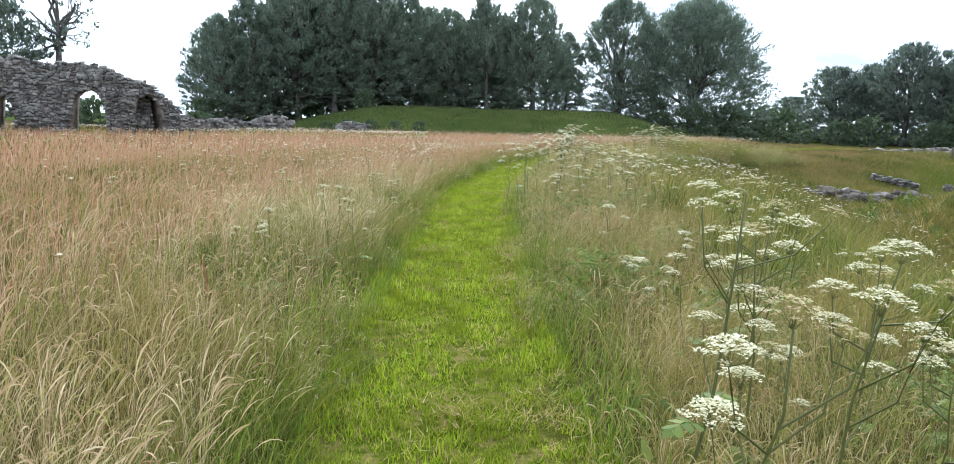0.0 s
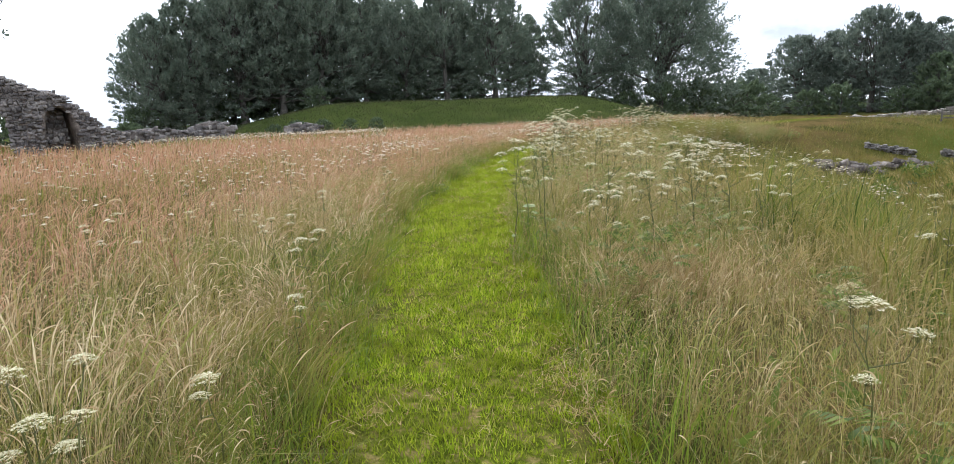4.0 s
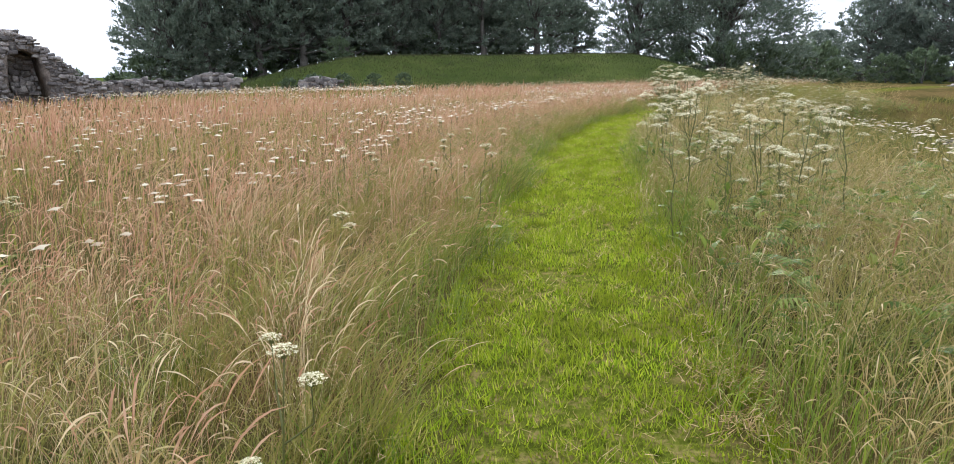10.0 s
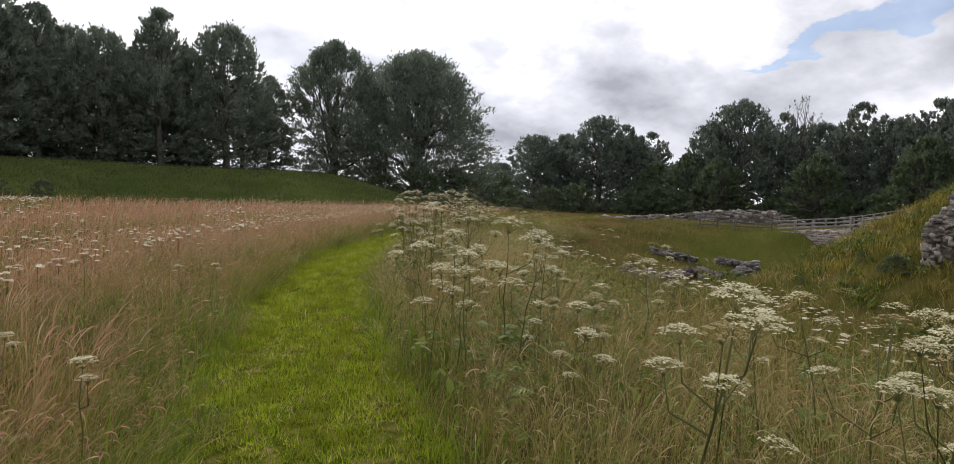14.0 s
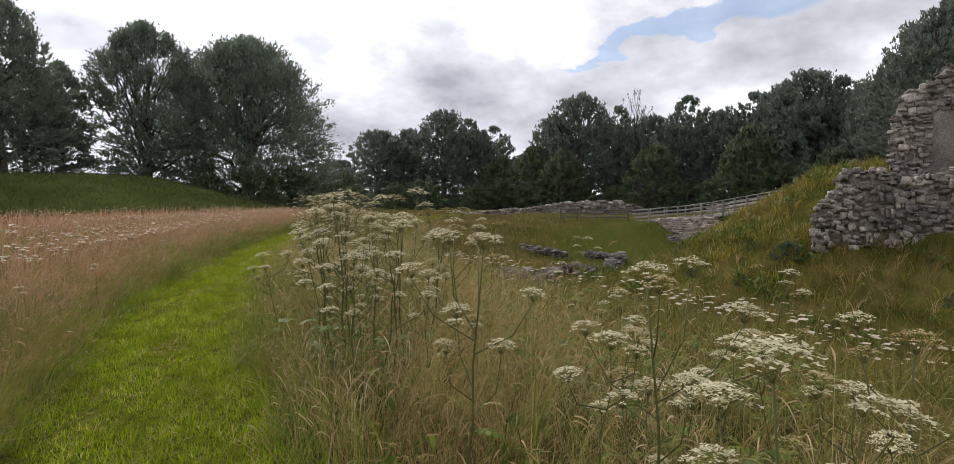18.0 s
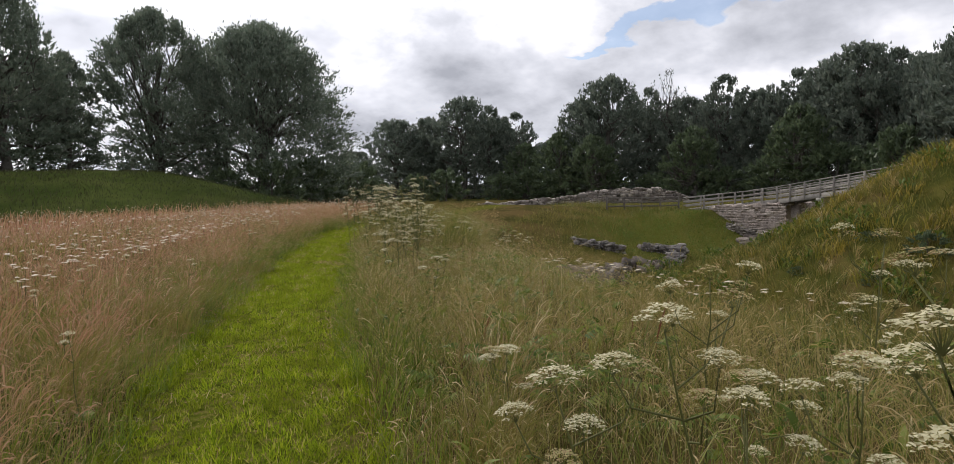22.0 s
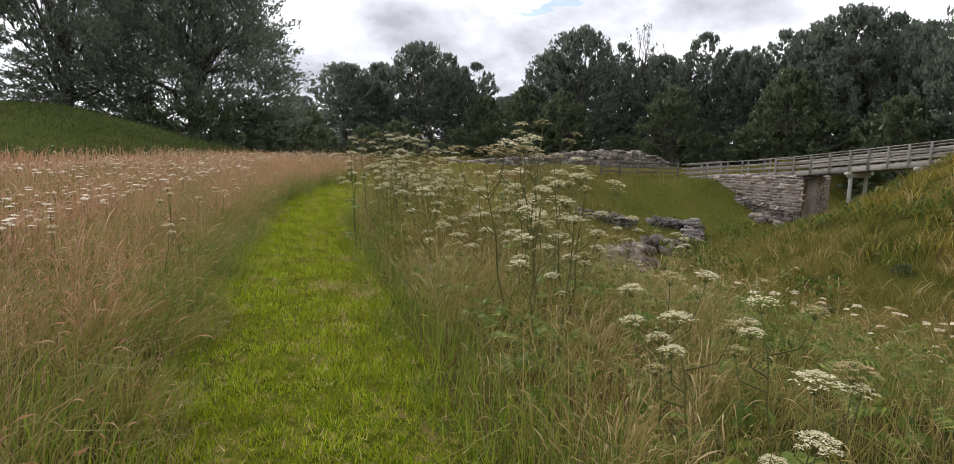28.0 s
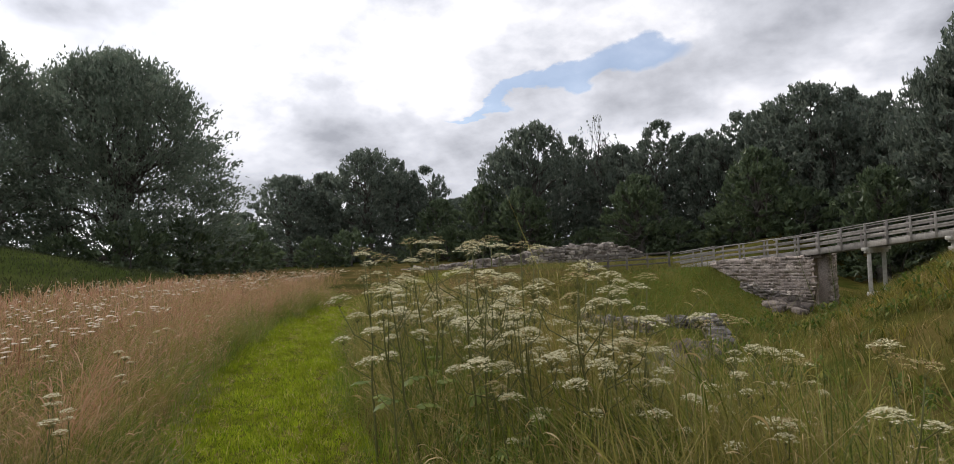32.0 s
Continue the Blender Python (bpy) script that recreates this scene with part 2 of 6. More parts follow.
M_TURF = soil()
M_MOWN = leafy("mown_grass", [(0.0, (0.10, 0.16, 0.009)), (0.45, (0.25, 0.345, 0.014)), (0.88, (0.42, 0.47, 0.03)), (1.0, (0.57, 0.46, 0.19))], (0.16, 0.19, 0.012), 2.6, 0.52, 0.65, 0.08)
M_STRAW = leafy("seed_grass", [(0.0, (0.33, 0.225, 0.11)), (0.4, (0.53, 0.41, 0.23)), (0.74, (0.72, 0.60, 0.38)), (0.75, (0.21, 0.24, 0.05)), (1.0, (0.35, 0.35, 0.10))], (0.52, 0.32, 0.19), 0.28, 0.3)
M_PINK = leafy("ripe_meadow_grass", [(0.0, (0.31, 0.14, 0.075)), (0.5, (0.46, 0.25, 0.15)), (0.84, (0.60, 0.395, 0.255)), (0.85, (0.24, 0.24, 0.06)), (1.0, (0.37, 0.335, 0.115))], (0.44, 0.265, 0.145), 0.18, 0.3)
M_BROME = leafy("dry_brome", [(0.0, (0.20, 0.13, 0.05)), (0.4, (0.41, 0.29, 0.13)), (0.77, (0.66, 0.53, 0.31)), (0.78, (0.17, 0.19, 0.033)), (1.0, (0.31, 0.30, 0.07))], (0.40, 0.30, 0.115), 0.5, 0.3)
# low stops darkened to stand in for shadow at the grass's base
M_GREEN = leafy("green_blades", [(0.0, (0.045, 0.075, 0.009)), (0.5, (0.125, 0.165, 0.017)), (0.85, (0.22, 0.235, 0.033)), (1.0, (0.43, 0.34, 0.14))], (0.29, 0.225, 0.066), 0.7, 0.35)
M_LUSH = leafy("lush_grass", [(0.0, (0.07, 0.125, 0.011)), (0.6, (0.17, 0.25, 0.018)), (1.0, (0.30, 0.35, 0.036))], (0.16, 0.195, 0.025), 0.8, 0.4)
M_BANK = leafy("bank_grass", [(0.0, (0.056, 0.084, 0.013)), (0.5, (0.13, 0.143, 0.027)), (0.88, (0.23, 0.2, 0.048)), (1.0, (0.40, 0.325, 0.135))], (0.21, 0.17, 0.04), 0.3, 0.35)
M_GOLD = leafy("golden_grass", [(0.0, (0.17, 0.15, 0.02)), (0.5, (0.30, 0.23, 0.035)), (1.0, (0.46, 0.34, 0.08))], (0.2, 0.21, 0.03), 0.5, 0.35)
M_DEAD = leafy("dead_clippings", [(0.0, (0.22, 0.15, 0.06)), (0.5, (0.42, 0.30, 0.14)), (1.0, (0.58, 0.45, 0.25))], None, 1, 0.35, 0.9, 0.03)
M_TURFBLADE = leafy("turf_blade", [(0.0, (0.06, 0.11, 0.015)), (1.0, (0.13, 0.19, 0.03))], (0.12, 0.15, 0.03), 0.5, 0.35)
M_HERB = leafy("bank_herb", [(0.0, (0.05, 0.09, 0.015)), (0.6, (0.11, 0.16, 0.025)), (1.0, (0.26, 0.24, 0.05))], None, 1, 0.35)
# albedo lowered to carry the beeches' shadow on the mound's slope
M_MOUND = leafy("mound_grass", [(0.0, (0.04, 0.056, 0.016)), (1.0, (0.075, 0.088, 0.03))], (0.068, 0.068, 0.024), 0.15, 0.3)
M_BROAD = leafy("broad_leaf", [(0.0, (0.06, 0.10, 0.014)), (0.6, (0.135, 0.185, 0.03)), (1.0, (0.24, 0.28, 0.06))], None, 1, 0.4, 0.6, 0.2)
M_FLORET = leafy("white_floret", [(0.0, (0.37, 0.34, 0.18)), (0.4, (0.56, 0.52, 0.32)), (1.0, (0.74, 0.70, 0.49))], None, 1, 0.25, 0.7)
M_YARROW = leafy("creamy_flower", [(0.0, (0.36, 0.29, 0.19)), (0.5, (0.49, 0.42, 0.30)), (1.0, (0.62, 0.56, 0.42))], None, 1, 0.25, 0.7)
M_SEEDED = leafy("seeding_umbel", [(0.0, (0.36, 0.36, 0.15)), (0.5, (0.44, 0.38, 0.18)), (1.0, (0.34, 0.18, 0.12))], None, 1, 0.3, 0.7)
M_STEM = leafy("umbel_stem", [(0.0, (0.06, 0.06, 0.02)), (0.6, (0.1, 0.105, 0.03)), (1.0, (0.13, 0.075, 0.042))], None, 1, 0.05, 0.6)
M_DOCK = leafy("dock_seed", [(0.0, (0.16, 0.06, 0.03)), (1.0, (0.28, 0.13, 0.07))], None, 1, 0.15, 0.8)
# beech and wood leaf colours lifted and blued to paint in veiling haze
M_BEECH = leafy("beech_leaf", [(0.0, (0.125, 0.165, 0.12)), (0.7, (0.17, 0.205, 0.15)), (1.0, (0.21, 0.24, 0.18))], None, 1, 0.5, 0.5, 0.45)
M_OAK = leafy("wood_leaf", [(0.0, (0.105, 0.135, 0.105)), (0.7, (0.15, 0.18, 0.14)), (1.0, (0.185, 0.21, 0.16))], None, 1, 0.5, 0.5, 0.45)
M_SHRUB = leafy("shrub_leaf", [(0.0, (0.075, 0.105, 0.055)), (0.7, (0.105, 0.145, 0.075)), (1.0, (0.15, 0.185, 0.09))], None, 1, 0.4, 0.5, 0.4)
M_BARK = barky("beech_bark", (0.14, 0.13, 0.11), (0.05, 0.045, 0.04))
M_STONE = stony("rubble_stone", (0.33, 0.305, 0.285), (0.17, 0.155, 0.145), (0.5, 0.475, 0.445))
M_ABBEY = stony("dark_rubble", (0.21, 0.2, 0.2), (0.11, 0.105, 0.105), (0.32, 0.31, 0.3))
# core colour darkened for depth: shade in the gaps between stones is painted
M_CORE = stony("rubble_core", (0.15, 0.13, 0.118), (0.07, 0.06, 0.056), (0.24, 0.215, 0.2), 1.6)
M_FACE = stony("plastered_face", (0.22, 0.205, 0.195), (0.13, 0.117, 0.11), (0.31, 0.29, 0.275), 1.2)
M_PIER = stony("coursed_stone", (0.47, 0.41, 0.375), (0.34, 0.3, 0.275), (0.58, 0.53, 0.49), 1.0, 0.2, 0.35)
M_PALE = stony("pale_render", (0.45, 0.43, 0.41), (0.34, 0.32, 0.31), (0.55, 0.53, 0.5), 0.7, 0.1)
M_RAIL = weathered_wood("silvered_timber", (0.34, 0.32, 0.295), (0.2, 0.185, 0.17))
M_WHITE = weathered_wood("pale_painted_timber", (0.5, 0.49, 0.46), (0.33, 0.31, 0.28))
M_DARKRAIL = weathered_wood("dark_timber", (0.17, 0.155, 0.14), (0.09, 0.08, 0.07))

# ---- mesh helpers ----
rng = np.random.default_rng(11)


def fast_mesh(name, verts, tris, mats, slot=None, smooth=False):
    me = bpy.data.meshes.new(name)
    verts, tris = np.asarray(verts, np.float32), np.asarray(tris, np.int32)
    me.vertices.add(len(verts))
    me.vertices.foreach_set("co", verts.ravel())
    me.loops.add(tris.size)
    me.loops.foreach_set("vertex_index", tris.ravel())
    me.polygons.add(len(tris))
    me.polygons.foreach_set("loop_start", np.arange(0, tris.size, 3, dtype=np.int32))
    for mt in mats if isinstance(mats, (list, tuple)) else [mats]:
        me.materials.append(mt)
    if slot is not None:
        me.polygons.foreach_set("material_index", np.asarray(slot, np.int32))
    if smooth:
        me.polygons.foreach_set("use_smooth", np.ones(len(tris), bool))
    me.update(calc_edges=True)
    return me


class Pile:
    """Vertices and triangles of many small pieces, gathered into one mesh."""

    def __init__(self):
        self.v, self.t, self.s, self.n = [], [], [], 0

    def add(self, v, t, slot=0):
        v, t = np.asarray(v, float).reshape(-1, 3), np.asarray(t, int).reshape(-1, 3)
        self.v.append(v)
        self.t.append(t + self.n)
        self.s.append(np.full(len(t), slot))
        self.n += len(v)
        return self

    def mesh(self, name, mats, smooth=False):
        return fast_mesh(name, np.concatenate(self.v), np.concatenate(self.t), mats, np.concatenate(self.s), smooth)


def part(name, mesh, parent=None, label="", at=None):
    ob = new(name, mesh)
    if parent is not None:
        ob.parent = parent
    if at is not None:
        ob.matrix_basis = at
    if label:
        ob["label"] = label
    return ob


def thing(name, label, category, group="", kind="", at=None, mesh=None):
    ob = new(name, mesh)
    if at is not None:
        ob.matrix_basis = at
    return tagged(ob, label, category, group, kind)


def ribbons(P, H, W, heading, bend, levels, widths, face=None, nod=0.0):
    """Curved blades: P roots, H lengths, W widths; each leans by bend to its heading; widths along levels, the last a point."""
    n, k = len(P), len(levels)
    s = np.asarray(levels)[None, :, None]
    lean = np.stack([np.cos(heading), np.sin(heading), 0 * heading], -1)[:, None, :]
    b, h = bend[:, None, None], H[:, None, None]
    mid = P[:, None, :] + lean * h * b * s ** 2.2 + np.array([0, 0, 1.0]) * h * (s - 0.42 * b * s ** 2.6)
    if nod:
        dip = nod * rng.uniform(0.3, 1.5, (n, 1, 1))
        mid = mid + lean * h * dip * s ** 5 - np.array([0, 0, 1.0]) * h * dip * 0.85 * np.clip(s - 0.62, 0, 1) ** 1.6 * 2.6
    face = rng.uniform(0, 2 * np.pi, n) if face is None else face
    side = np.stack([np.cos(face), np.sin(face), 0 * face], -1)[:, None, :] * (W[:, None, None] * 0.5)
    w = np.asarray(widths)[None, :-1, None]
    left, right, tip = mid[:, :-1] - side * w, mid[:, :-1] + side * w, mid[:, -1:]
    V = np.concatenate([np.stack([left, right], 2).reshape(n, -1, 3), tip], 1)
    m = 2 * (k - 1) + 1
    f = []
    for i in range(k - 2):
        a = 2 * i
        f += [(a, a + 1, a + 3), (a, a + 3, a + 2)]
    f.append((2 * (k - 2), 2 * (k - 2) + 1, m - 1))
    T = np.asarray(f)[None] + (np.arange(n) * m)[:, None, None]
    return V.reshape(-1, 3), T.reshape(-1, 3)


def tube(pile, pts, radii, sides=6, slot=0):
    """A round tapered stem along points."""
    pts = np.asarray(pts, float)
    n = len(pts)
    tang = np.gradient(pts, axis=0)
    tang /= np.linalg.norm(tang, axis=1, keepdims=True) + 1e-9
    ref = np.where(np.abs(tang[:, 2:3]) > 0.9, np.array([[1.0, 0, 0]]), np.array([[0, 0, 1.0]]))
    u = np.cross(tang, ref)
    u /= np.linalg.norm(u, axis=1, keepdims=True)
    w = np.cross(tang, u)
    a = np.arange(sides) * 2 * np.pi / sides
    r = np.asarray(radii, float)[:, None, None]
    V = pts[:, None] + r * (np.cos(a)[None, :, None] * u[:, None] + np.sin(a)[None, :, None] * w[:, None])
    f = []
    for i in range(n - 1):
        for j in range(sides):
            p, q = i * sides + j, i * sides + (j + 1) % sides
            f += [(p, q, q + sides), (p, q + sides, p + sides)]
    for j in range(1, sides - 1):
        f.append(((n - 1) * sides, (n - 1) * sides + j, (n - 1) * sides + j + 1))
    pile.add(V.reshape(-1, 3), f, slot)


def box_pile(pile, c, size, turn=0.0, tilt=0.0, bevel=0.012, slot=0):
    """A block with chamfered edges, turned about z and tilted along its length."""
    hx, hy, hz = (0.5 * v for v in size)
    b = min(bevel, 0.4 * min(hx, hy, hz))
    V = []
    for sx in (-1, 1):
        for sy in (-1, 1):
            for sz in (-1, 1):
                V += [(sx * hx, sy * (hy - b), sz * (hz - b)), (sx * (hx - b), sy * hy, sz * (hz - b)), (sx * (hx - b), sy * (hy - b), sz * hz)]
    V = np.array(V)
    f = list(BOX_TRIS)
    R = np.array(Euler((0, -tilt, turn)).to_matrix())
    pile.add(V @ R.T + np.asarray(c), f, slot)


def box_tris():
    bm = bmesh.new()
    for sx in (-1, 1):
        for sy in (-1, 1):
            for sz in (-1, 1):
                for d in ((1, 0.8, 0.8), (0.8, 1, 0.8), (0.8, 0.8, 1)):
                    bm.verts.new((sx * d[0], sy * d[1], sz * d[2]))
    bm.verts.ensure_lookup_table()
    bm.verts.index_update()
    bmesh.ops.convex_hull(bm, input=bm.verts[:])
    bmesh.ops.triangulate(bm, faces=bm.faces[:])
    bmesh.ops.recalc_face_normals(bm, faces=bm.faces[:])
    tris = [tuple(v.index for v in fc.verts) for fc in bm.faces]
    bm.free()
    return tris


BOX_TRIS = box_tris()

# ---- the lie of the land ----
TRACK = [(-0.1, -14), (0.0, -6), (0.08, 0), (0.15, 2.9), (0.32, 6.9), (0.62, 10), (0.86, 13), (1.35, 15.9), (2.0, 18.3), (2.6, 20.9), (3.05, 22.7), (4.15, 26.2),
         (5.35, 29), (6.85, 32), (8.6, 34.7), (10.3, 37.3), (12.1, 39.9), (15.6, 44.7), (18.7, 48), (21.7, 50.7), (27, 54.4), (36, 59), (48, 64)]


def track_table():
    p = np.array(TRACK, float)
    d = np.r_[0, np.cumsum(np.linalg.norm(np.diff(p, axis=0), axis=1))]
    u = np.arange(0, d[-1], 0.25)
    q = np.stack([np.interp(u, d, p[:, k]) for k in (0, 1)], 1)
    ker = np.hanning(15)
    ker /= ker.sum()
    q = np.stack([np.convolve(np.pad(q[:, k], 7, mode="reflect", reflect_type="odd"), ker, "valid") for k in (0, 1)], 1)
    t = np.gradient(q, axis=0)
    t /= np.linalg.norm(t, axis=1, keepdims=True)
    return u, q, t


TU, TQ, TT = track_table()


def beside(u, s):
    """Places at u metres along the mown track and s metres to its right."""
    q = np.stack([np.interp(u, TU, TQ[:, k]) for k in (0, 1)], -1)
    t = np.stack([np.interp(u, TU, TT[:, k]) for k in (0, 1)], -1)
    return np.stack([q[..., 0] + t[..., 1] * s, q[..., 1] - t[..., 0] * s], -1)


def off_track(x, y):
    """Metres to the right of the track's middle (left: negative)."""
    x, y = np.asarray(x, float), np.asarray(y, float)
    best = np.full(x.shape, 1e9)
    sign = np.ones(x.shape)
    for q, t in zip(TQ[::3], TT[::3]):
        dx, dy = x - q[0], y - q[1]
        d2 = dx * dx + dy * dy
        near = d2 < best
        best = np.where(near, d2, best)
        sign = np.where(near, np.sign(dx * t[1] - dy * t[0]), sign)
    return np.sqrt(best) * sign


CREST = [(23, -60), (27, 0), (31, 10), (36.2, 19), (38.3, 25), (38.2, 29.6), (39.9, 31.7), (47, 31.6), (64, 30.5), (84, 18), (84, -60)]


def crest_distance(x, y):
    """Metres outside the edge of the castle's platform (inside: negative)."""
    x, y = np.asarray(x, float), np.asarray(y, float)
    best, inside = np.full(x.shape, 1e9), np.zeros(x.shape, bool)
    for (ax, ay), (bx, by) in zip(CREST, CREST[1:] + CREST[:1]):
        vx, vy = bx - ax, by - ay
        k = np.clip(((x - ax) * vx + (y - ay) * vy) / (vx * vx + vy * vy), 0, 1)
        best = np.minimum(best, np.hypot(x - ax - k * vx, y - ay - k * vy))
        if ay != by:
            inside ^= ((ay > y) != (by > y)) & (x < (bx - ax) * (y - ay) / (by - ay) + ax)
    return np.where(inside, -best, best)


def sstep(v):
    v = np.clip(v, 0, 1)
    return v * v * (3 - 2 * v)


def ridge(x, y):
    """Share of the tree mound's height."""
    ax, ay, bx, by = -4, 83, 22, 85
    vx, vy = bx - ax, by - ay
    k = np.clip(((x - ax) * vx + (y - ay) * vy) / (vx * vx + vy * vy), 0, 1)
    ex, ey = x - ax - k * vx, y - ay - k * vy
    return sstep(1 - np.hypot(ex * np.where(ex < 0, 0.8, 1.0), ey * np.where(ey > 0, 0.3, 1.0)) / 17)


def height(x, y):
    x, y = np.asarray(x, float), np.asarray(y, float)
    d = crest_distance(x, y)
    steps = [-3, 0, 2, 4.5, 5.5, 6.7, 9, 12, 15, 18, 22, 26, 29.5]
    z = np.interp(d, steps, [4.6, 4.3, 3.1, 1.0, 0.1, -0.8, -2.2, -3.4, -3.5, -2.7, -1.0, -0.2, 0])
    full = np.interp(d, steps, [4.6, 4.3, 3.6, 2.0, 0.9, -0.2, -1.9, -3.4, -3.5, -2.7, -1.0, -0.2, 0])
    z = z + (full - z) * sstep((29 - y) / 4)
    z = np.where(z > 0, z * np.interp(y, [17, 27], [1.05, 0.72]), z)
    z = z + 0.085 * (np.sin(x * 2.3 + np.sin(y * 1.1)) * np.cos(y * 2.7 + np.sin(x * 0.9)) + 0.6 * np.sin(x * 4.4 - y * 3.1)) * sstep(d / 2) * sstep((15 - d) / 3)
    z = z + 3.3 * ridge(x, y)
    z = z + np.interp(y, [42.5, 44.5, 46.4, 48.5, 50, 52, 54, 60], [0, 0.3, 0.9, 1.35, 1.7, 1.05, 0.5, 0]) * sstep((x - 44) / 8.5)
    z = z - 0.9 * sstep((x - 38) / 25) * sstep((y - 42) / 20) * sstep(d / 20)
    z = z + np.where(d > 1, 0.05, 0.12) * (np.sin(x * 0.9 + 1.3) * np.cos(y * 0.7) + np.sin(x * 0.31 - y * 0.43)) * sstep(np.abs(off_track(x, y)) / 4 - 0.3)
    return z


def grazed(x, y):
    """Share of short green turf on the ditch's far slope."""
    return np.exp(-((((x - 46.5) / 7.5) ** 2 + ((y - 49.5) / 4.6) ** 2) ** 2))


def put(xy):
    """Ground points under places."""
    return np.concatenate([xy, height(xy[:, 0], xy[:, 1])[:, None]], 1)


def graded(fine_lo, fine_hi, step, lo, hi):
    a = list(np.arange(fine_lo, fine_hi + 1e-6, step))
    s = step
    while a[-1] < hi:
        s *= 1.09
        a.append(a[-1] + s)
    s = step
    while a[0] > lo:
        s *= 1.09
        a.insert(0, a[0] - s)
    return np.array(a)


def build_ground():
    gx, gy = graded(-4, 44, 0.4, -2600, 2600), graded(-4, 56, 0.45, -2600, 2600)
    X, Y = np.meshgrid(gx, gy)
    Z = height(X, Y)
    nx, ny = len(gx), len(gy)
    i = np.arange(nx * ny).reshape(ny, nx)
    a, b, c, d = i[:-1, :-1].ravel(), i[:-1, 1:].ravel(), i[1:, 1:].ravel(), i[1:, :-1].ravel()
    me = fast_mesh("ground", np.stack([X, Y, Z], -1).reshape(-1, 3), np.concatenate([np.stack([a, b, c], 1), np.stack([a, c, d], 1)]), M_TURF, smooth=True)
    off = off_track(X, Y)
    d = crest_distance(X, Y)
    bank = np.maximum(sstep((off - 4) / 5), 0) * (d < 60)
    floor = grazed(X, Y)
    far = sstep((np.hypot(X - 10, Y - 40) - 75) / 40)
    for key, val in (("mown", np.maximum(sstep((0.95 - np.abs(off)) / 0.4), 0.7 * floor)), ("bank", np.clip(bank, 0, 1)), ("mound", np.clip(np.maximum(sstep(ridge(X, Y) * 5), far), 0, 1))):
        at = me.attributes.new(key, "FLOAT", "POINT")
        at.data.foreach_set("value", val.ravel().astype(np.float32))
    thing("ground", "uneven meadow ground with a ditch, a bank and a mound", "ground", kind="structure", mesh=me)


build_ground()

# ---- trees ----


def leaf_sprays(pile, points, ways, length, per, leaf, r, lift=0.35):
    """Leafy twigs: slivers strewn along a short twig at each point, all pointing roughly along it."""
    n = len(points) * per
    p, d = np.repeat(points, per, 0), np.repeat(ways, per, 0)
    reach = np.repeat(length * r.uniform(0.6, 1.5, len(points)), per)[:, None]
    t = r.uniform(-0.75, 0.45, (n, 1))
    p = p + d * t * reach + r.normal(0, 1, (n, 3)) * reach * (0.26 - 0.2 * np.maximum(t, 0)) * np.array([1, 1, 0.6])
    a = d + r.normal(0, 0.55, (n, 3)) + np.array([0, 0, lift])
    a /= np.linalg.norm(a, axis=1, keepdims=True)
    b = np.cross(a, r.normal(0, 1, (n, 3)) + np.array([0, 0, 0.4]))
    b /= np.linalg.norm(b, axis=1, keepdims=True) + 1e-6
    size = leaf * r.uniform(0.6, 1.35, (n, 1))
    V = np.stack([p - a * size * 0.45 - b * size * 0.26, p - a * size * 0.3 + b * size * 0.34, p + a * size * 0.75], 1)
    pile.add(V.reshape(-1, 3), np.arange(3 * n).reshape(-1, 3))


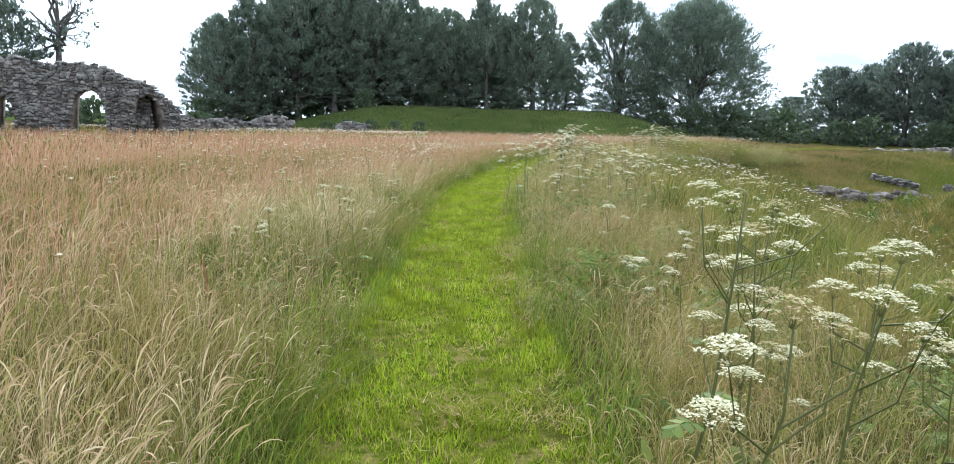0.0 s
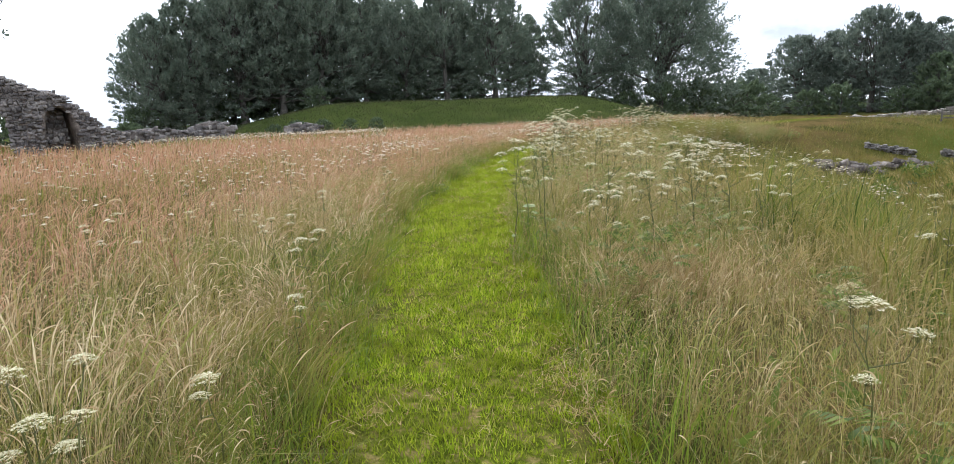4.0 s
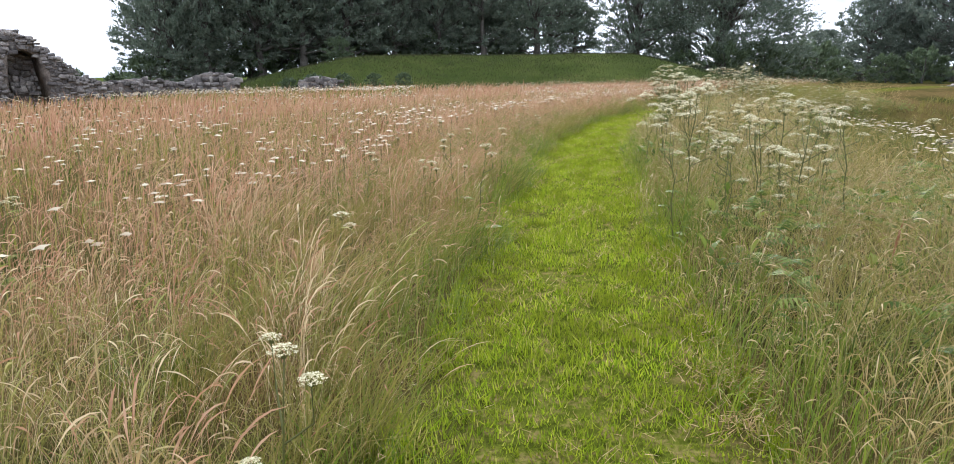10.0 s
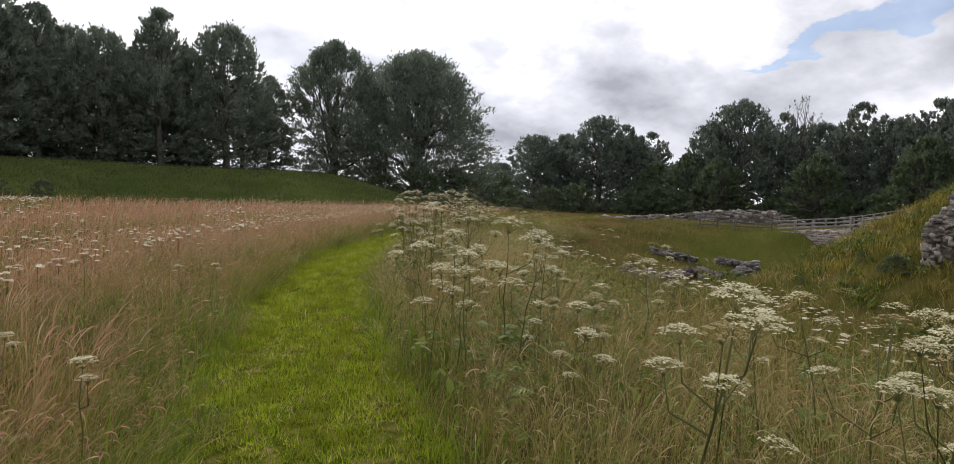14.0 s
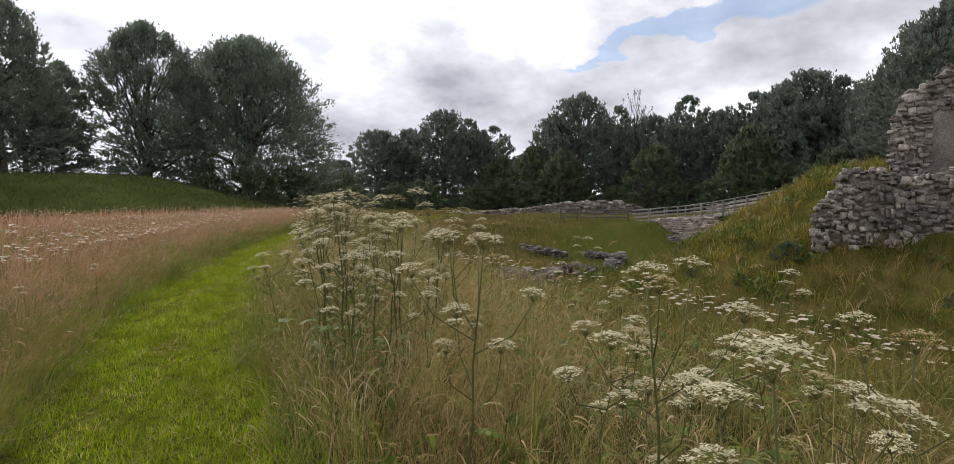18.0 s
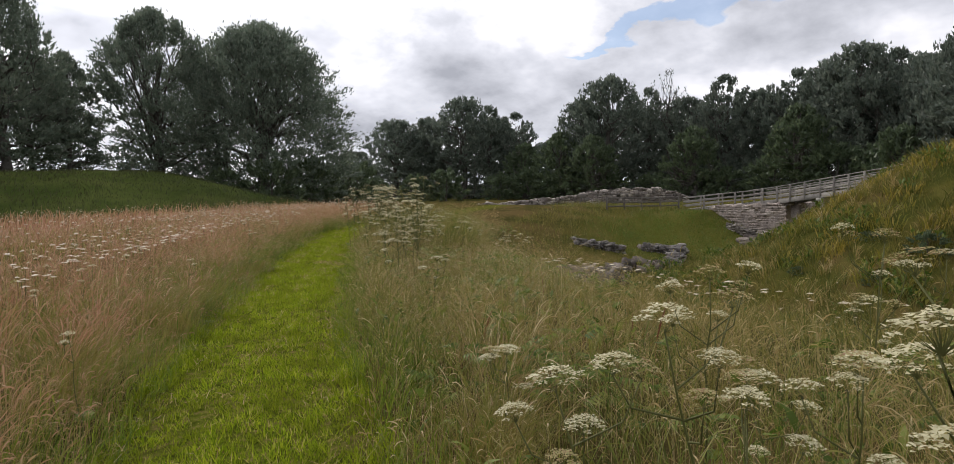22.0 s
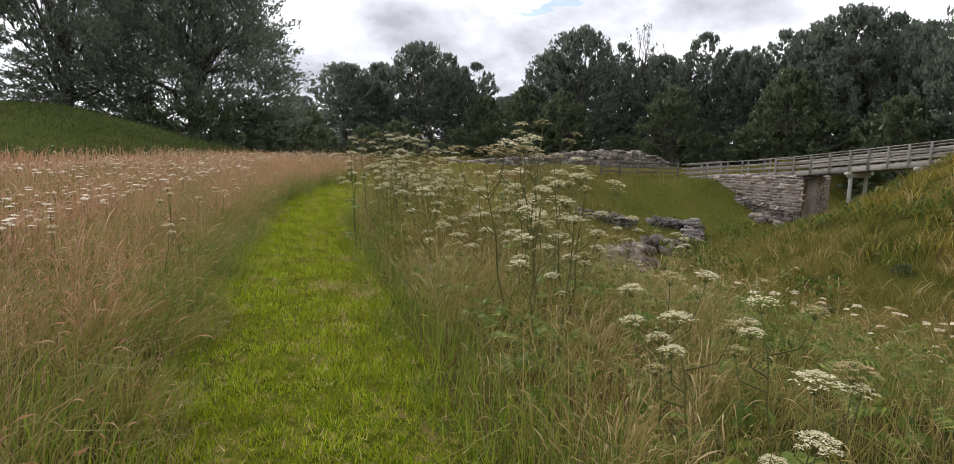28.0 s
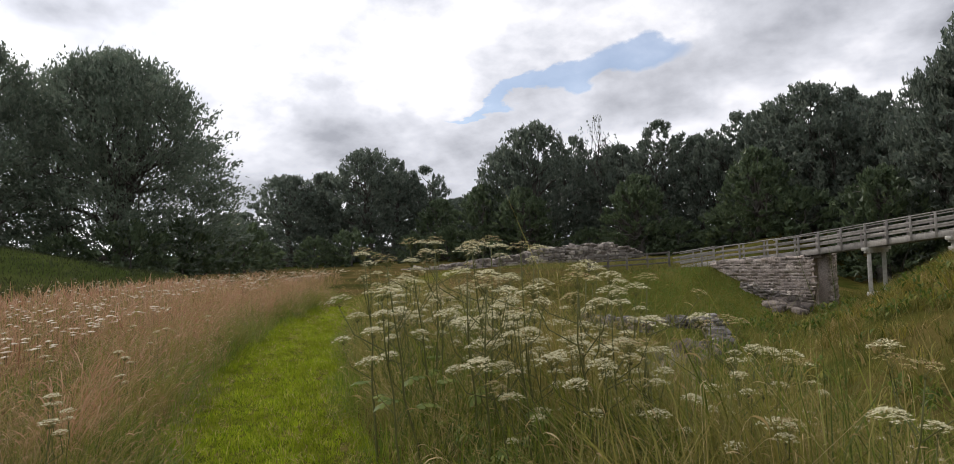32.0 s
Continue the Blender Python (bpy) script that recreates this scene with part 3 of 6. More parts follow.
def make_tree(seed, H, R, base, twigs, per, leaf, mat, kind_label, name="beech_tree", category="tree", fork=0.22, sparse=0.0, trunk_r=0.5, group="", lumps=0.4, blunt=0.5, lift=0.35):
    """A trunk with ascending limbs and a crown of leafy twigs that fan out from the fork; lumps is how far rounded heads stand out of its outline."""
    r = np.random.default_rng(seed)
    wood, leaves = Pile(), Pile()
    top = np.array([r.normal(0, 0.3), r.normal(0, 0.3), H * 0.8])
    k = np.linspace(0, 1, 9)
    trunk = np.stack([top[0] * k ** 2 + 0.25 * np.sin(k * 5 + seed), top[1] * k ** 2, top[2] * k], 1)
    trunk[0] = (0, 0, -0.4)
    tube(wood, trunk, trunk_r * (1 - 0.88 * k) * np.where(k == 0, 1.5, 1), 8)
    wob = r.uniform(0, 6.28, 6)

    def outline(hh):
        q = np.clip((hh - base) / (H - base), 0, 1)
        return R * (np.clip(np.sin(np.pi * (0.16 + 0.84 * q ** 0.9)), 0, 1) ** blunt) * (1 - 0.12 * q)

    def ragged_edge(az, hh):
        return 0.92 - 0.05 * lumps + 0.13 * lumps * np.sin(2 * az + wob[0] + 0.2 * hh) * np.sin(hh * 0.55 + wob[1] + az) + 0.06 * np.sin(7 * az + hh + wob[2]) + 0.05 * np.sin(13 * az - 1.7 * hh + wob[3])

    m = twigs * 3
    hh = base + (H - base) * r.uniform(0, 1, m) ** 0.85
    az = r.uniform(0, 2 * np.pi, m)
    rr = outline(hh) * ragged_edge(az, hh) * r.uniform(0, 1, m) ** 0.36
    pts = np.stack([np.cos(az) * rr, np.sin(az) * rr, hh], 1)
    way = pts - np.array([0, 0, H * 0.1]) - (0.25 * H) * np.array([0, 0, 1]) * (hh / H)[:, None]
    pts[:, 2] = np.maximum(pts[:, 2], 0.25)
    if sparse:
        keep = np.array([noise.noise(Vector(q) * 0.3 + Vector((seed, 0, 0))) > sparse - 0.35 for q in pts])
        pts, way = pts[keep], way[keep]
    pts, way = pts[:twigs], way[:twigs]
    way = way / np.linalg.norm(way, axis=1, keepdims=True)
    leaf_sprays(leaves, pts, way, R * (0.13 - 0.03 * min(1, lumps)), per, leaf, r, lift)
    # limbs sweep up from the trunk to some of the twigs, with lesser branches on the way
    limbs = int(14 + R) if R > 4 else 5
    for i in range(limbs):
        end = pts[int(r.integers(len(pts)))]
        h0 = min(H * (fork + 0.45 * r.uniform(0, 1) ** 1.4), end[2] * 0.8 + 0.2)
        p0 = np.array([np.interp(h0, trunk[:, 2], trunk[:, 0]), np.interp(h0, trunk[:, 2], trunk[:, 1]), h0])
        j = np.linspace(0, 1, 7)
        mid = (p0 + end) / 2 + np.array([0, 0, 0.08 * (end[2] - h0) - 0.3])
        c = ((1 - j) ** 2)[:, None] * p0 + (2 * j * (1 - j))[:, None] * mid + (j ** 2)[:, None] * end
        c[1:-1] += r.normal(0, 0.012 * H, (5, 3))
        tube(wood, c, trunk_r * 0.36 * (1 - 0.9 * j), 5)
        for b in range(5):
            a0 = c[int(r.integers(2, 6))]
            near = pts[r.integers(0, len(pts), 12)]
            e2 = near[int(np.argmin(np.linalg.norm(near - a0 - (end - p0) * 0.3, axis=1)))]
            tube(wood, [a0, (a0 + e2) / 2 + r.normal(0, 0.02 * H, 3), e2], [trunk_r * 0.11, trunk_r * 0.07, 0.015], 3)
    ob = thing(name, kind_label, category, group)
    if R > 4:
        part("trunk", wood.mesh("trunk", M_BARK), ob, "grey bark trunk with limbs")
    else:
        tagged(part("stem", wood.mesh("stem", M_BARK), ob, "thin woody stems"), kind="stuff")
    part("crown", leaves.mesh("crown", mat), ob, "leafy crown")
    return ob


def stand(x, y, turn=0.0, size=1.0, tall=1.0, sink=0.15):
    """A pose on the ground, with its size."""
    z = float(height(np.array([x]), np.array([y]))[0]) - sink
    return pose(x, y, z, 0, 0, turn) @ Matrix.Diagonal((size, size, size * tall, 1))


def plant(ob, x, y, turn=0.0, size=1.0, tall=1.0, sink=0.15):
    ob.matrix_basis = stand(x, y, turn, size, tall, sink)
    return ob


def again(ob, m):
    """A copy whose size is m's own, whatever the size of the first."""
    return copy_thing(ob, m @ Matrix.Diagonal((*(1 / v for v in ob.matrix_basis.to_scale()), 1)))


def build_trees():
    g = "beeches on the mound"
    dense = make_tree(3, 19.5, 12.3, 0.4, 1700, 44, 0.3, M_BEECH, "broad dark green beech with branches down to the ground", trunk_r=0.75, fork=0.14, group=g)
    airy = make_tree(5, 20.5, 9.2, 0.6, 900, 44, 0.3, M_BEECH, "tall beech with a thin crown that shows its limbs", sparse=0.32, trunk_r=0.6, fork=0.12, group=g)
    full = make_tree(8, 20.5, 8.6, 1.2, 640, 36, 0.38, M_BEECH, "tall dark beech standing in a close row on the mound", trunk_r=0.55, fork=0.2, group=g, lumps=0.2)
    slim = make_tree(9, 21.5, 6.5, 1.6, 440, 36, 0.38, M_BEECH, "slender dark beech crowded by its neighbours", trunk_r=0.45, fork=0.25, group=g, sparse=0.2)
    plant(dense, 41.8, 101, 20, 1.07)
    plant(airy, 30, 101.5, 70, 0.95)
    plant(full, 15.5, 97.5, 10, 0.84)
    plant(slim, 8.5, 95, 0, 0.8)
    row = [(full, 3.0, 97, 80, 0.86), (slim, -2.5, 94, 130, 0.9), (full, -8.0, 93, 200, 1.08), (slim, -12.5, 89, 260, 1.1), (full, -17.5, 90, 300, 1.08),
           (slim, -22.0, 86, 40, 1.0), (full, -25.5, 84.5, 150, 0.8), (slim, 21.5, 102, 210, 0.76), (full, -13, 98, 20, 1.0), (slim, 12.2, 102, 330, 0.88), (full, 6.0, 104, 45, 0.85), (full, -5.5, 101, 120, 0.95), (slim, -15.5, 94, 75, 1.0), (full, 19.5, 108, 250, 0.8), (full, -20.5, 97, 15, 1.05), (full, -10, 104, 100, 1.05), (full, 0, 107, 220, 1.0), (full, -27, 92, 310, 0.8), (full, 9.5, 106, 160, 0.95)]
    for ob, x, y, turn, size in row:
        copy_thing(ob, stand(x, y, turn, size))
    far = "woodland beyond the ditch"
    oak = make_tree(21, 16.8, 7.8, 0.2, 560, 27, 0.4, M_OAK, "dark round-headed woodland tree beyond the ditch", name="woodland_tree", group=far, lumps=0.6, blunt=0.42)
    ash = make_tree(22, 17.4, 6.4, 0.2, 430, 26, 0.4, M_OAK, "tall woodland tree with an open top", name="woodland_tree", sparse=0.12, group=far, lumps=0.8, blunt=0.4)
    lump = make_tree(23, 9.0, 5.0, 0.1, 300, 26, 0.36, M_SHRUB, "mid green rounded tree at the wood's edge", name="small_tree", group="edge of the wood", lumps=1.0)
    shrub = make_tree(24, 4.2, 3.4, 0.0, 90, 24, 0.4, M_SHRUB, "low dark shrub at the foot of the wood", name="shrub", category="shrub", trunk_r=0.12, group="shrubs under the wood")
    eye = np.array([4.9, 28.0])
    first = {}
    r = np.random.default_rng(5)

    def grow(ob, az, d, hgt, own, wide=None):
        size = wide or hgt / own
        tall = hgt / own / size
        x, y = eye[0] + math.sin(radians(az)) * d, eye[1] + math.cos(radians(az)) * d
        if ob not in first:
            first[ob] = 1
            plant(ob, x, y, r.uniform(0, 360), size, tall)
        else:
            again(ob, stand(x, y, r.uniform(0, 360), size, tall))

    # the wood's skyline, one head after another: bearing, distance, height, half width, kind
    for az, d, hgt, half, kind in ((34.2, 130, 9.5, 6, oak), (38.0, 120, 14.6, 6.6, oak), (41.0, 121, 15.0, 6.0, oak), (44.1, 116, 18.0, 6.4, oak), (46.4, 118, 16.6, 5.0, ash), (48.7, 118, 15.2, 4.6, ash), (51.6, 128, 10.5, 6, oak),
                                   (54.6, 100, 15.0, 4.4, oak), (57.0, 98, 18.0, 6.2, oak), (60.3, 102, 16.4, 4.4, ash), (63.3, 98, 14.4, 4.8, oak), (66.5, 94, 16.4, 4.8, ash), (69.2, 92, 13.9, 4.6, oak), (71.9, 90, 15.4, 4.8, ash),
                                   (74.0, 87, 14.6, 4.4, oak), (76.3, 84, 15.3, 6.0, oak), (78.6, 82, 15.4, 4.4, ash), (80.4, 80, 15.6, 4.0, ash), (82.6, 72, 17.2, 4.6, oak), (85.4, 70, 19.5, 5.6, oak), (89, 69, 17.5, 6, oak), (94, 70, 14, 6, oak),
                                   (52.5, 112, 10, 5, oak), (59, 112, 14.5, 7, oak), (64.5, 110, 14, 7, oak), (70, 104, 14, 7, oak), (75, 98, 15, 7, oak), (80, 92, 15.5, 7, oak), (86, 84, 17, 7, oak), (46.5, 134, 16, 8, oak), (39.5, 136, 13.5, 8, oak)):
        own_h, own_r = (16.8, 7.2) if kind is oak else (17.4, 6.0)
        grow(kind, az, d, hgt, own_h, 1.22 * half / own_r)
    for az, d, hgt in ((49.5, 106, 9), (52.8, 98, 10), (55.5, 92, 9), (64, 84, 9), (72, 78, 9), (79, 70, 9.5), (88, 64, 8), (33, 112, 6)):
        grow(lump, az, d, hgt, 9.0)
    for az in np.arange(33, 99, 3.4):
        grow(shrub, az + r.uniform(-0.8, 0.8), float(np.interp(az, [33, 50, 60, 75, 98], [104, 100, 90, 74, 60])), r.uniform(3.4, 5.2), 4.2)
    copy_thing(shrub, stand(38, 92, 40, 1.15))
    for x, y, s in ((45, 96, 1.3), (49, 99, 1.0), (34, 95, 0.8), (-27, 82, 0.9), (-8, 84, 0.6), (54, 103, 1.4), (60, 108, 1.5), (-24, 88, 1.0), (-19, 91, 1.1), (-14.5, 92, 1.0), (-9, 95, 1.1), (-4, 97, 1.0), (1, 98, 1.1), (6, 99, 0.9), (12, 100, 0.9), (-10.5, 69, 0.32), (-8.5, 69.5, 0.36), (-6, 69.5, 0.34), (-3.5, 70, 0.3), (-1, 70.5, 0.28), (-28, 58, 0.75), (-24.5, 60, 0.7), (-32, 60, 0.9), (-21, 62, 0.5)):
        copy_thing(shrub, stand(x, y, x * 40, s))
    bramble = make_tree(41, 1.5, 1.3, 0.0, 60, 20, 0.16, M_SHRUB, "low bramble and nettle clump on the bank", name="bramble_clump", category="shrub", trunk_r=0.04, group="brambles on the bank")
    plant(bramble, 31.2, 31.6, 0, 0.7, 0.8)
    for i in range(26):
        x, y = r.uniform(18, 48), r.uniform(8, 50)
        d = float(crest_distance(np.array([x]), np.array([y]))[0])
        if 1.5 < d < 13:
            copy_thing(bramble, stand(x, y, r.uniform(0, 360), r.uniform(0.35, 0.8), r.uniform(0.6, 0.9)))
    dead = make_tree(31, 18.4, 4.4, 8, 60, 5, 0.26, M_OAK, "nearly bare tree rising above the wood", name="bare_tree", trunk_r=0.26, fork=0.4)
    plant(dead, 90.5, 73.8, 10, 1.0)
    castle_oak = make_tree(33, 13.0, 6.5, 2.0, 640, 34, 0.26, M_OAK, "dark oak standing behind the castle ruin", name="oak_tree", sparse=0.12, lumps=1.2)
    plant(castle_oak, 62, 31, 0, 1.0)
    pine = make_tree(35, 19.0, 5.0, 8, 60, 16, 0.3, M_OAK, "tall thin pine with a few tufts of needles", name="pine_tree", trunk_r=0.5, fork=0.42)
    plant(pine, -37.6, 71, 0, 1.0)
    conifer = make_tree(36, 13.0, 5.5, 1.0, 340, 30, 0.36, M_OAK, "dark spreading conifer behind the ruined wall", name="conifer", trunk_r=0.35)
    plant(conifer, -42, 68, 0, 1.0)


build_trees()

# ---- masonry ----


def stone_meshes(mat, seed, n=6, rough=1.0):
    r = np.random.default_rng(seed)
    made = []
    for i in range(n):
        p = Pile()
        box_pile(p, (0, 0, 0), (1, 1, 1), bevel=0.16 if rough > 0.5 else 0.04)
        V = p.v[0]
        V *= 1 + r.normal(0, 0.09 * rough, (len(V), 1))
        V += r.normal(0, 0.075 * rough, V.shape)
        made.append(p.mesh("stone", mat))
    return made


KINDS = {m.name: stone_meshes(m, k, rough=q) for m, k, q in ((M_STONE, 4, 1.0), (M_ABBEY, 5, 0.8), (M_PIER, 6, 0.3))}


def rough_stone(pile, c, size, turn, tilt, r):
    """One uneven stone among the joined ones."""
    b = r.uniform(0.1, 0.2)
    box_pile(pile, (0, 0, 0), (1, 1, 1), bevel=b)
    V = pile.v[-1]
    V *= 1 + r.normal(0, 0.09, (len(V), 1))
    V += r.normal(0, 0.07, V.shape)
    R = np.array(Euler((r.normal(0, 0.08), -tilt, turn)).to_matrix())
    pile.v[-1] = (V * np.asarray(size)) @ R.T + np.asarray(c)


def stone_wall(name, label, p0, p1, thick, top, course=0.12, stone=0.23, loose=0.13, most=300, foot=0.5, seed=1, mats=(M_CORE, M_STONE), skip=None, category="ruined wall", under=None, two_faced=False):
    """A wall of laid stones from p0 to p1 on the ground, its top a height by share of length; the first stones are single parts, the rest one heap."""
    r = np.random.default_rng(seed)
    p0, p1 = np.array(p0, float), np.array(p1, float)
    L = np.linalg.norm(p1 - p0)
    t = (p1 - p0) / L
    nrm = np.array([t[1], -t[0]])
    ob = thing(name, label, category)
    n = max(8, int(L / 0.35))
    us = np.linspace(0, 1, n + 1)
    core = Pile()
    V = []
    for u in us:
        c = p0 + t * L * u
        zb = min(float(height(np.array([c[0] + nrm[0] * s]), np.array([c[1] + nrm[1] * s]))[0]) for s in (-thick / 2, 0, thick / 2)) - foot
        zt = top(u) + r.uniform(-0.12, 0.06)
        zb = max(zb, under(u)) if under else zb
        for s, z in ((0.5, zb), (0.5, zt - 0.15), (0.3, zt), (-0.3, zt - r.uniform(0, 0.1)), (-0.5, zt - 0.2), (-0.5, zb)):
            q = c + nrm * (thick * s - (0.05 if s > 0 else -0.05))
            V.append((q[0] + r.uniform(-0.03, 0.03), q[1] + r.uniform(-0.03, 0.03), z))
    f = []
    for i in range(n):
        for j in range(6):
            a, b = i * 6 + j, i * 6 + (j + 1) % 6
            f += [(a, a + 6, b + 6), (a, b + 6, b)]
    for e in (0, n * 6):
        f += [(e, e + j, e + j + 1) for j in range(1, 5)]
    core.add(V, f)
    part("core", core.mesh("core", mats[0]), ob, "mortar and rubble core")
    rest, count = Pile(), 0
    for side in ((1, -1) if two_faced else (1,)):
        z0 = float(np.min(height(*(np.array([p0[k], p1[k]]) for k in (0, 1))))) - 0.2
        z = z0
        while z < max(top(u) for u in us) + 0.1:
            hgt = course * r.uniform(0.75, 1.35) * (1 + loose)
            u = -r.uniform(0, 0.3)
            while u < L:
                w = stone * r.uniform(0.5, 1.3 + 3 * loose)
                m = (u + w / 2) / L
                c = p0 + t * (u + w / 2) + nrm * side * (thick / 2 - 0.06)
                u += w
                if not 0 <= m <= 1 or z + hgt * 0.6 > top(min(1, max(0, m))) or z + hgt < float(height(c[:1], c[1:])[0]) - 0.15:
                    continue
                if skip and skip(m, z + hgt / 2):
                    continue
                size = (w * r.uniform(0.97 - loose, 1.02), 0.22 + r.uniform(-loose, loose) * 1.6, hgt * r.uniform(0.92 - 2.6 * loose, 1.0 + 3 * loose))
                place = (c[0], c[1], z + hgt / 2 + r.uniform(-0.6, 0.6) * loose)
                turn = math.atan2(t[1], t[0]) + r.normal(0, loose * 0.8)
                if side == 1 and count < most:
                    count += 1
                    part("stone", KINDS[mats[1].name][int(r.integers(6))], ob, at=Matrix.LocRotScale(Vector(place), Euler((0, r.normal(0, loose * 0.6), turn)), Vector(size)))
                else:
                    rough_stone(rest, place, size, turn, r.normal(0, loose * 0.6), r)
            z += hgt
        if loose > 0.13:
            for i in range(int(L * 26)):
                m = r.uniform(0, 1)
                c = p0 + t * L * m + nrm * side * (thick / 2 + r.uniform(-0.12, 0.03))
                g = float(height(c[:1], c[1:])[0])
                zt = top(m) - 0.05
                z = r.uniform(g - 0.1, max(g, zt))
                if z < zt and not (skip and skip(m, z)):
                    w = r.uniform(0.07, 0.26)
                    rough_stone(rest, (c[0], c[1], z), (w, 0.2, w * r.uniform(0.4, 0.8)), math.atan2(t[1], t[0]) + r.normal(0, 0.3), r.normal(0, 0.25), r)
    u = 0.0
    while u < L:
        w = stone * r.uniform(0.5, 1.3)
        c = p0 + t * (u + w / 2) + nrm * thick * r.uniform(-0.3, 0.3)
        if not (skip and skip((u + w / 2) / L, 99)):
            rough_stone(rest, (c[0], c[1], top(min(1, (u + w / 2) / L)) - r.uniform(0.0, 0.12)), (w, thick * r.uniform(0.35, 0.8), course * r.uniform(0.7, 1.3)), math.atan2(t[1], t[0]) + r.normal(0, 0.2), r.normal(0, 0.12), r)
        u += w * 0.8
    if rest.v:
        tagged(part("stonework", rest.mesh("stonework", mats[1]), ob, "weathered rubble stones"), kind="stuff")
    return ob


DARK_STONES = stone_meshes(M_CORE, 9)


def ragged(knots, jag=0.18, seed=0):
    """A broken top line through (share, height) knots."""
    xs, ys = [k[0] for k in knots], [k[1] for k in knots]
    return lambda u: float(np.interp(u, xs, ys)) + jag * noise.noise(Vector((u * 17.3, seed, 0))) + 0.5 * jag * noise.noise(Vector((u * 51.0, seed, 3)))


def heap(name, label, x, y, rx, ry, hgt, n, seed, size=0.4, category="rubble"):
    """Tumbled stones, half sunk."""
    r = np.random.default_rng(seed)
    ob = thing(name, label, category)
    for i in range(n):
        a, q = r.uniform(0, 2 * np.pi), r.uniform(0, 1) ** 0.6
        px, py = x + math.cos(a) * rx * q, y + math.sin(a) * ry * q
        z = float(height(np.array([px]), np.array([py]))[0]) + hgt * (1 - q * q) * r.uniform(0.2, 1)
        sz = size * r.uniform(0.5, 1.4)
        place, dims = (px, py, z), (sz, sz * r.uniform(0.6, 1), sz * r.uniform(0.35, 0.7))
        part("stone", DARK_STONES[int(r.integers(6))], ob, at=Matrix.LocRotScale(Vector(place), Euler((r.normal(0, 0.25), r.normal(0, 0.25), r.uniform(0, 6.28))), Vector(dims)))
    return ob


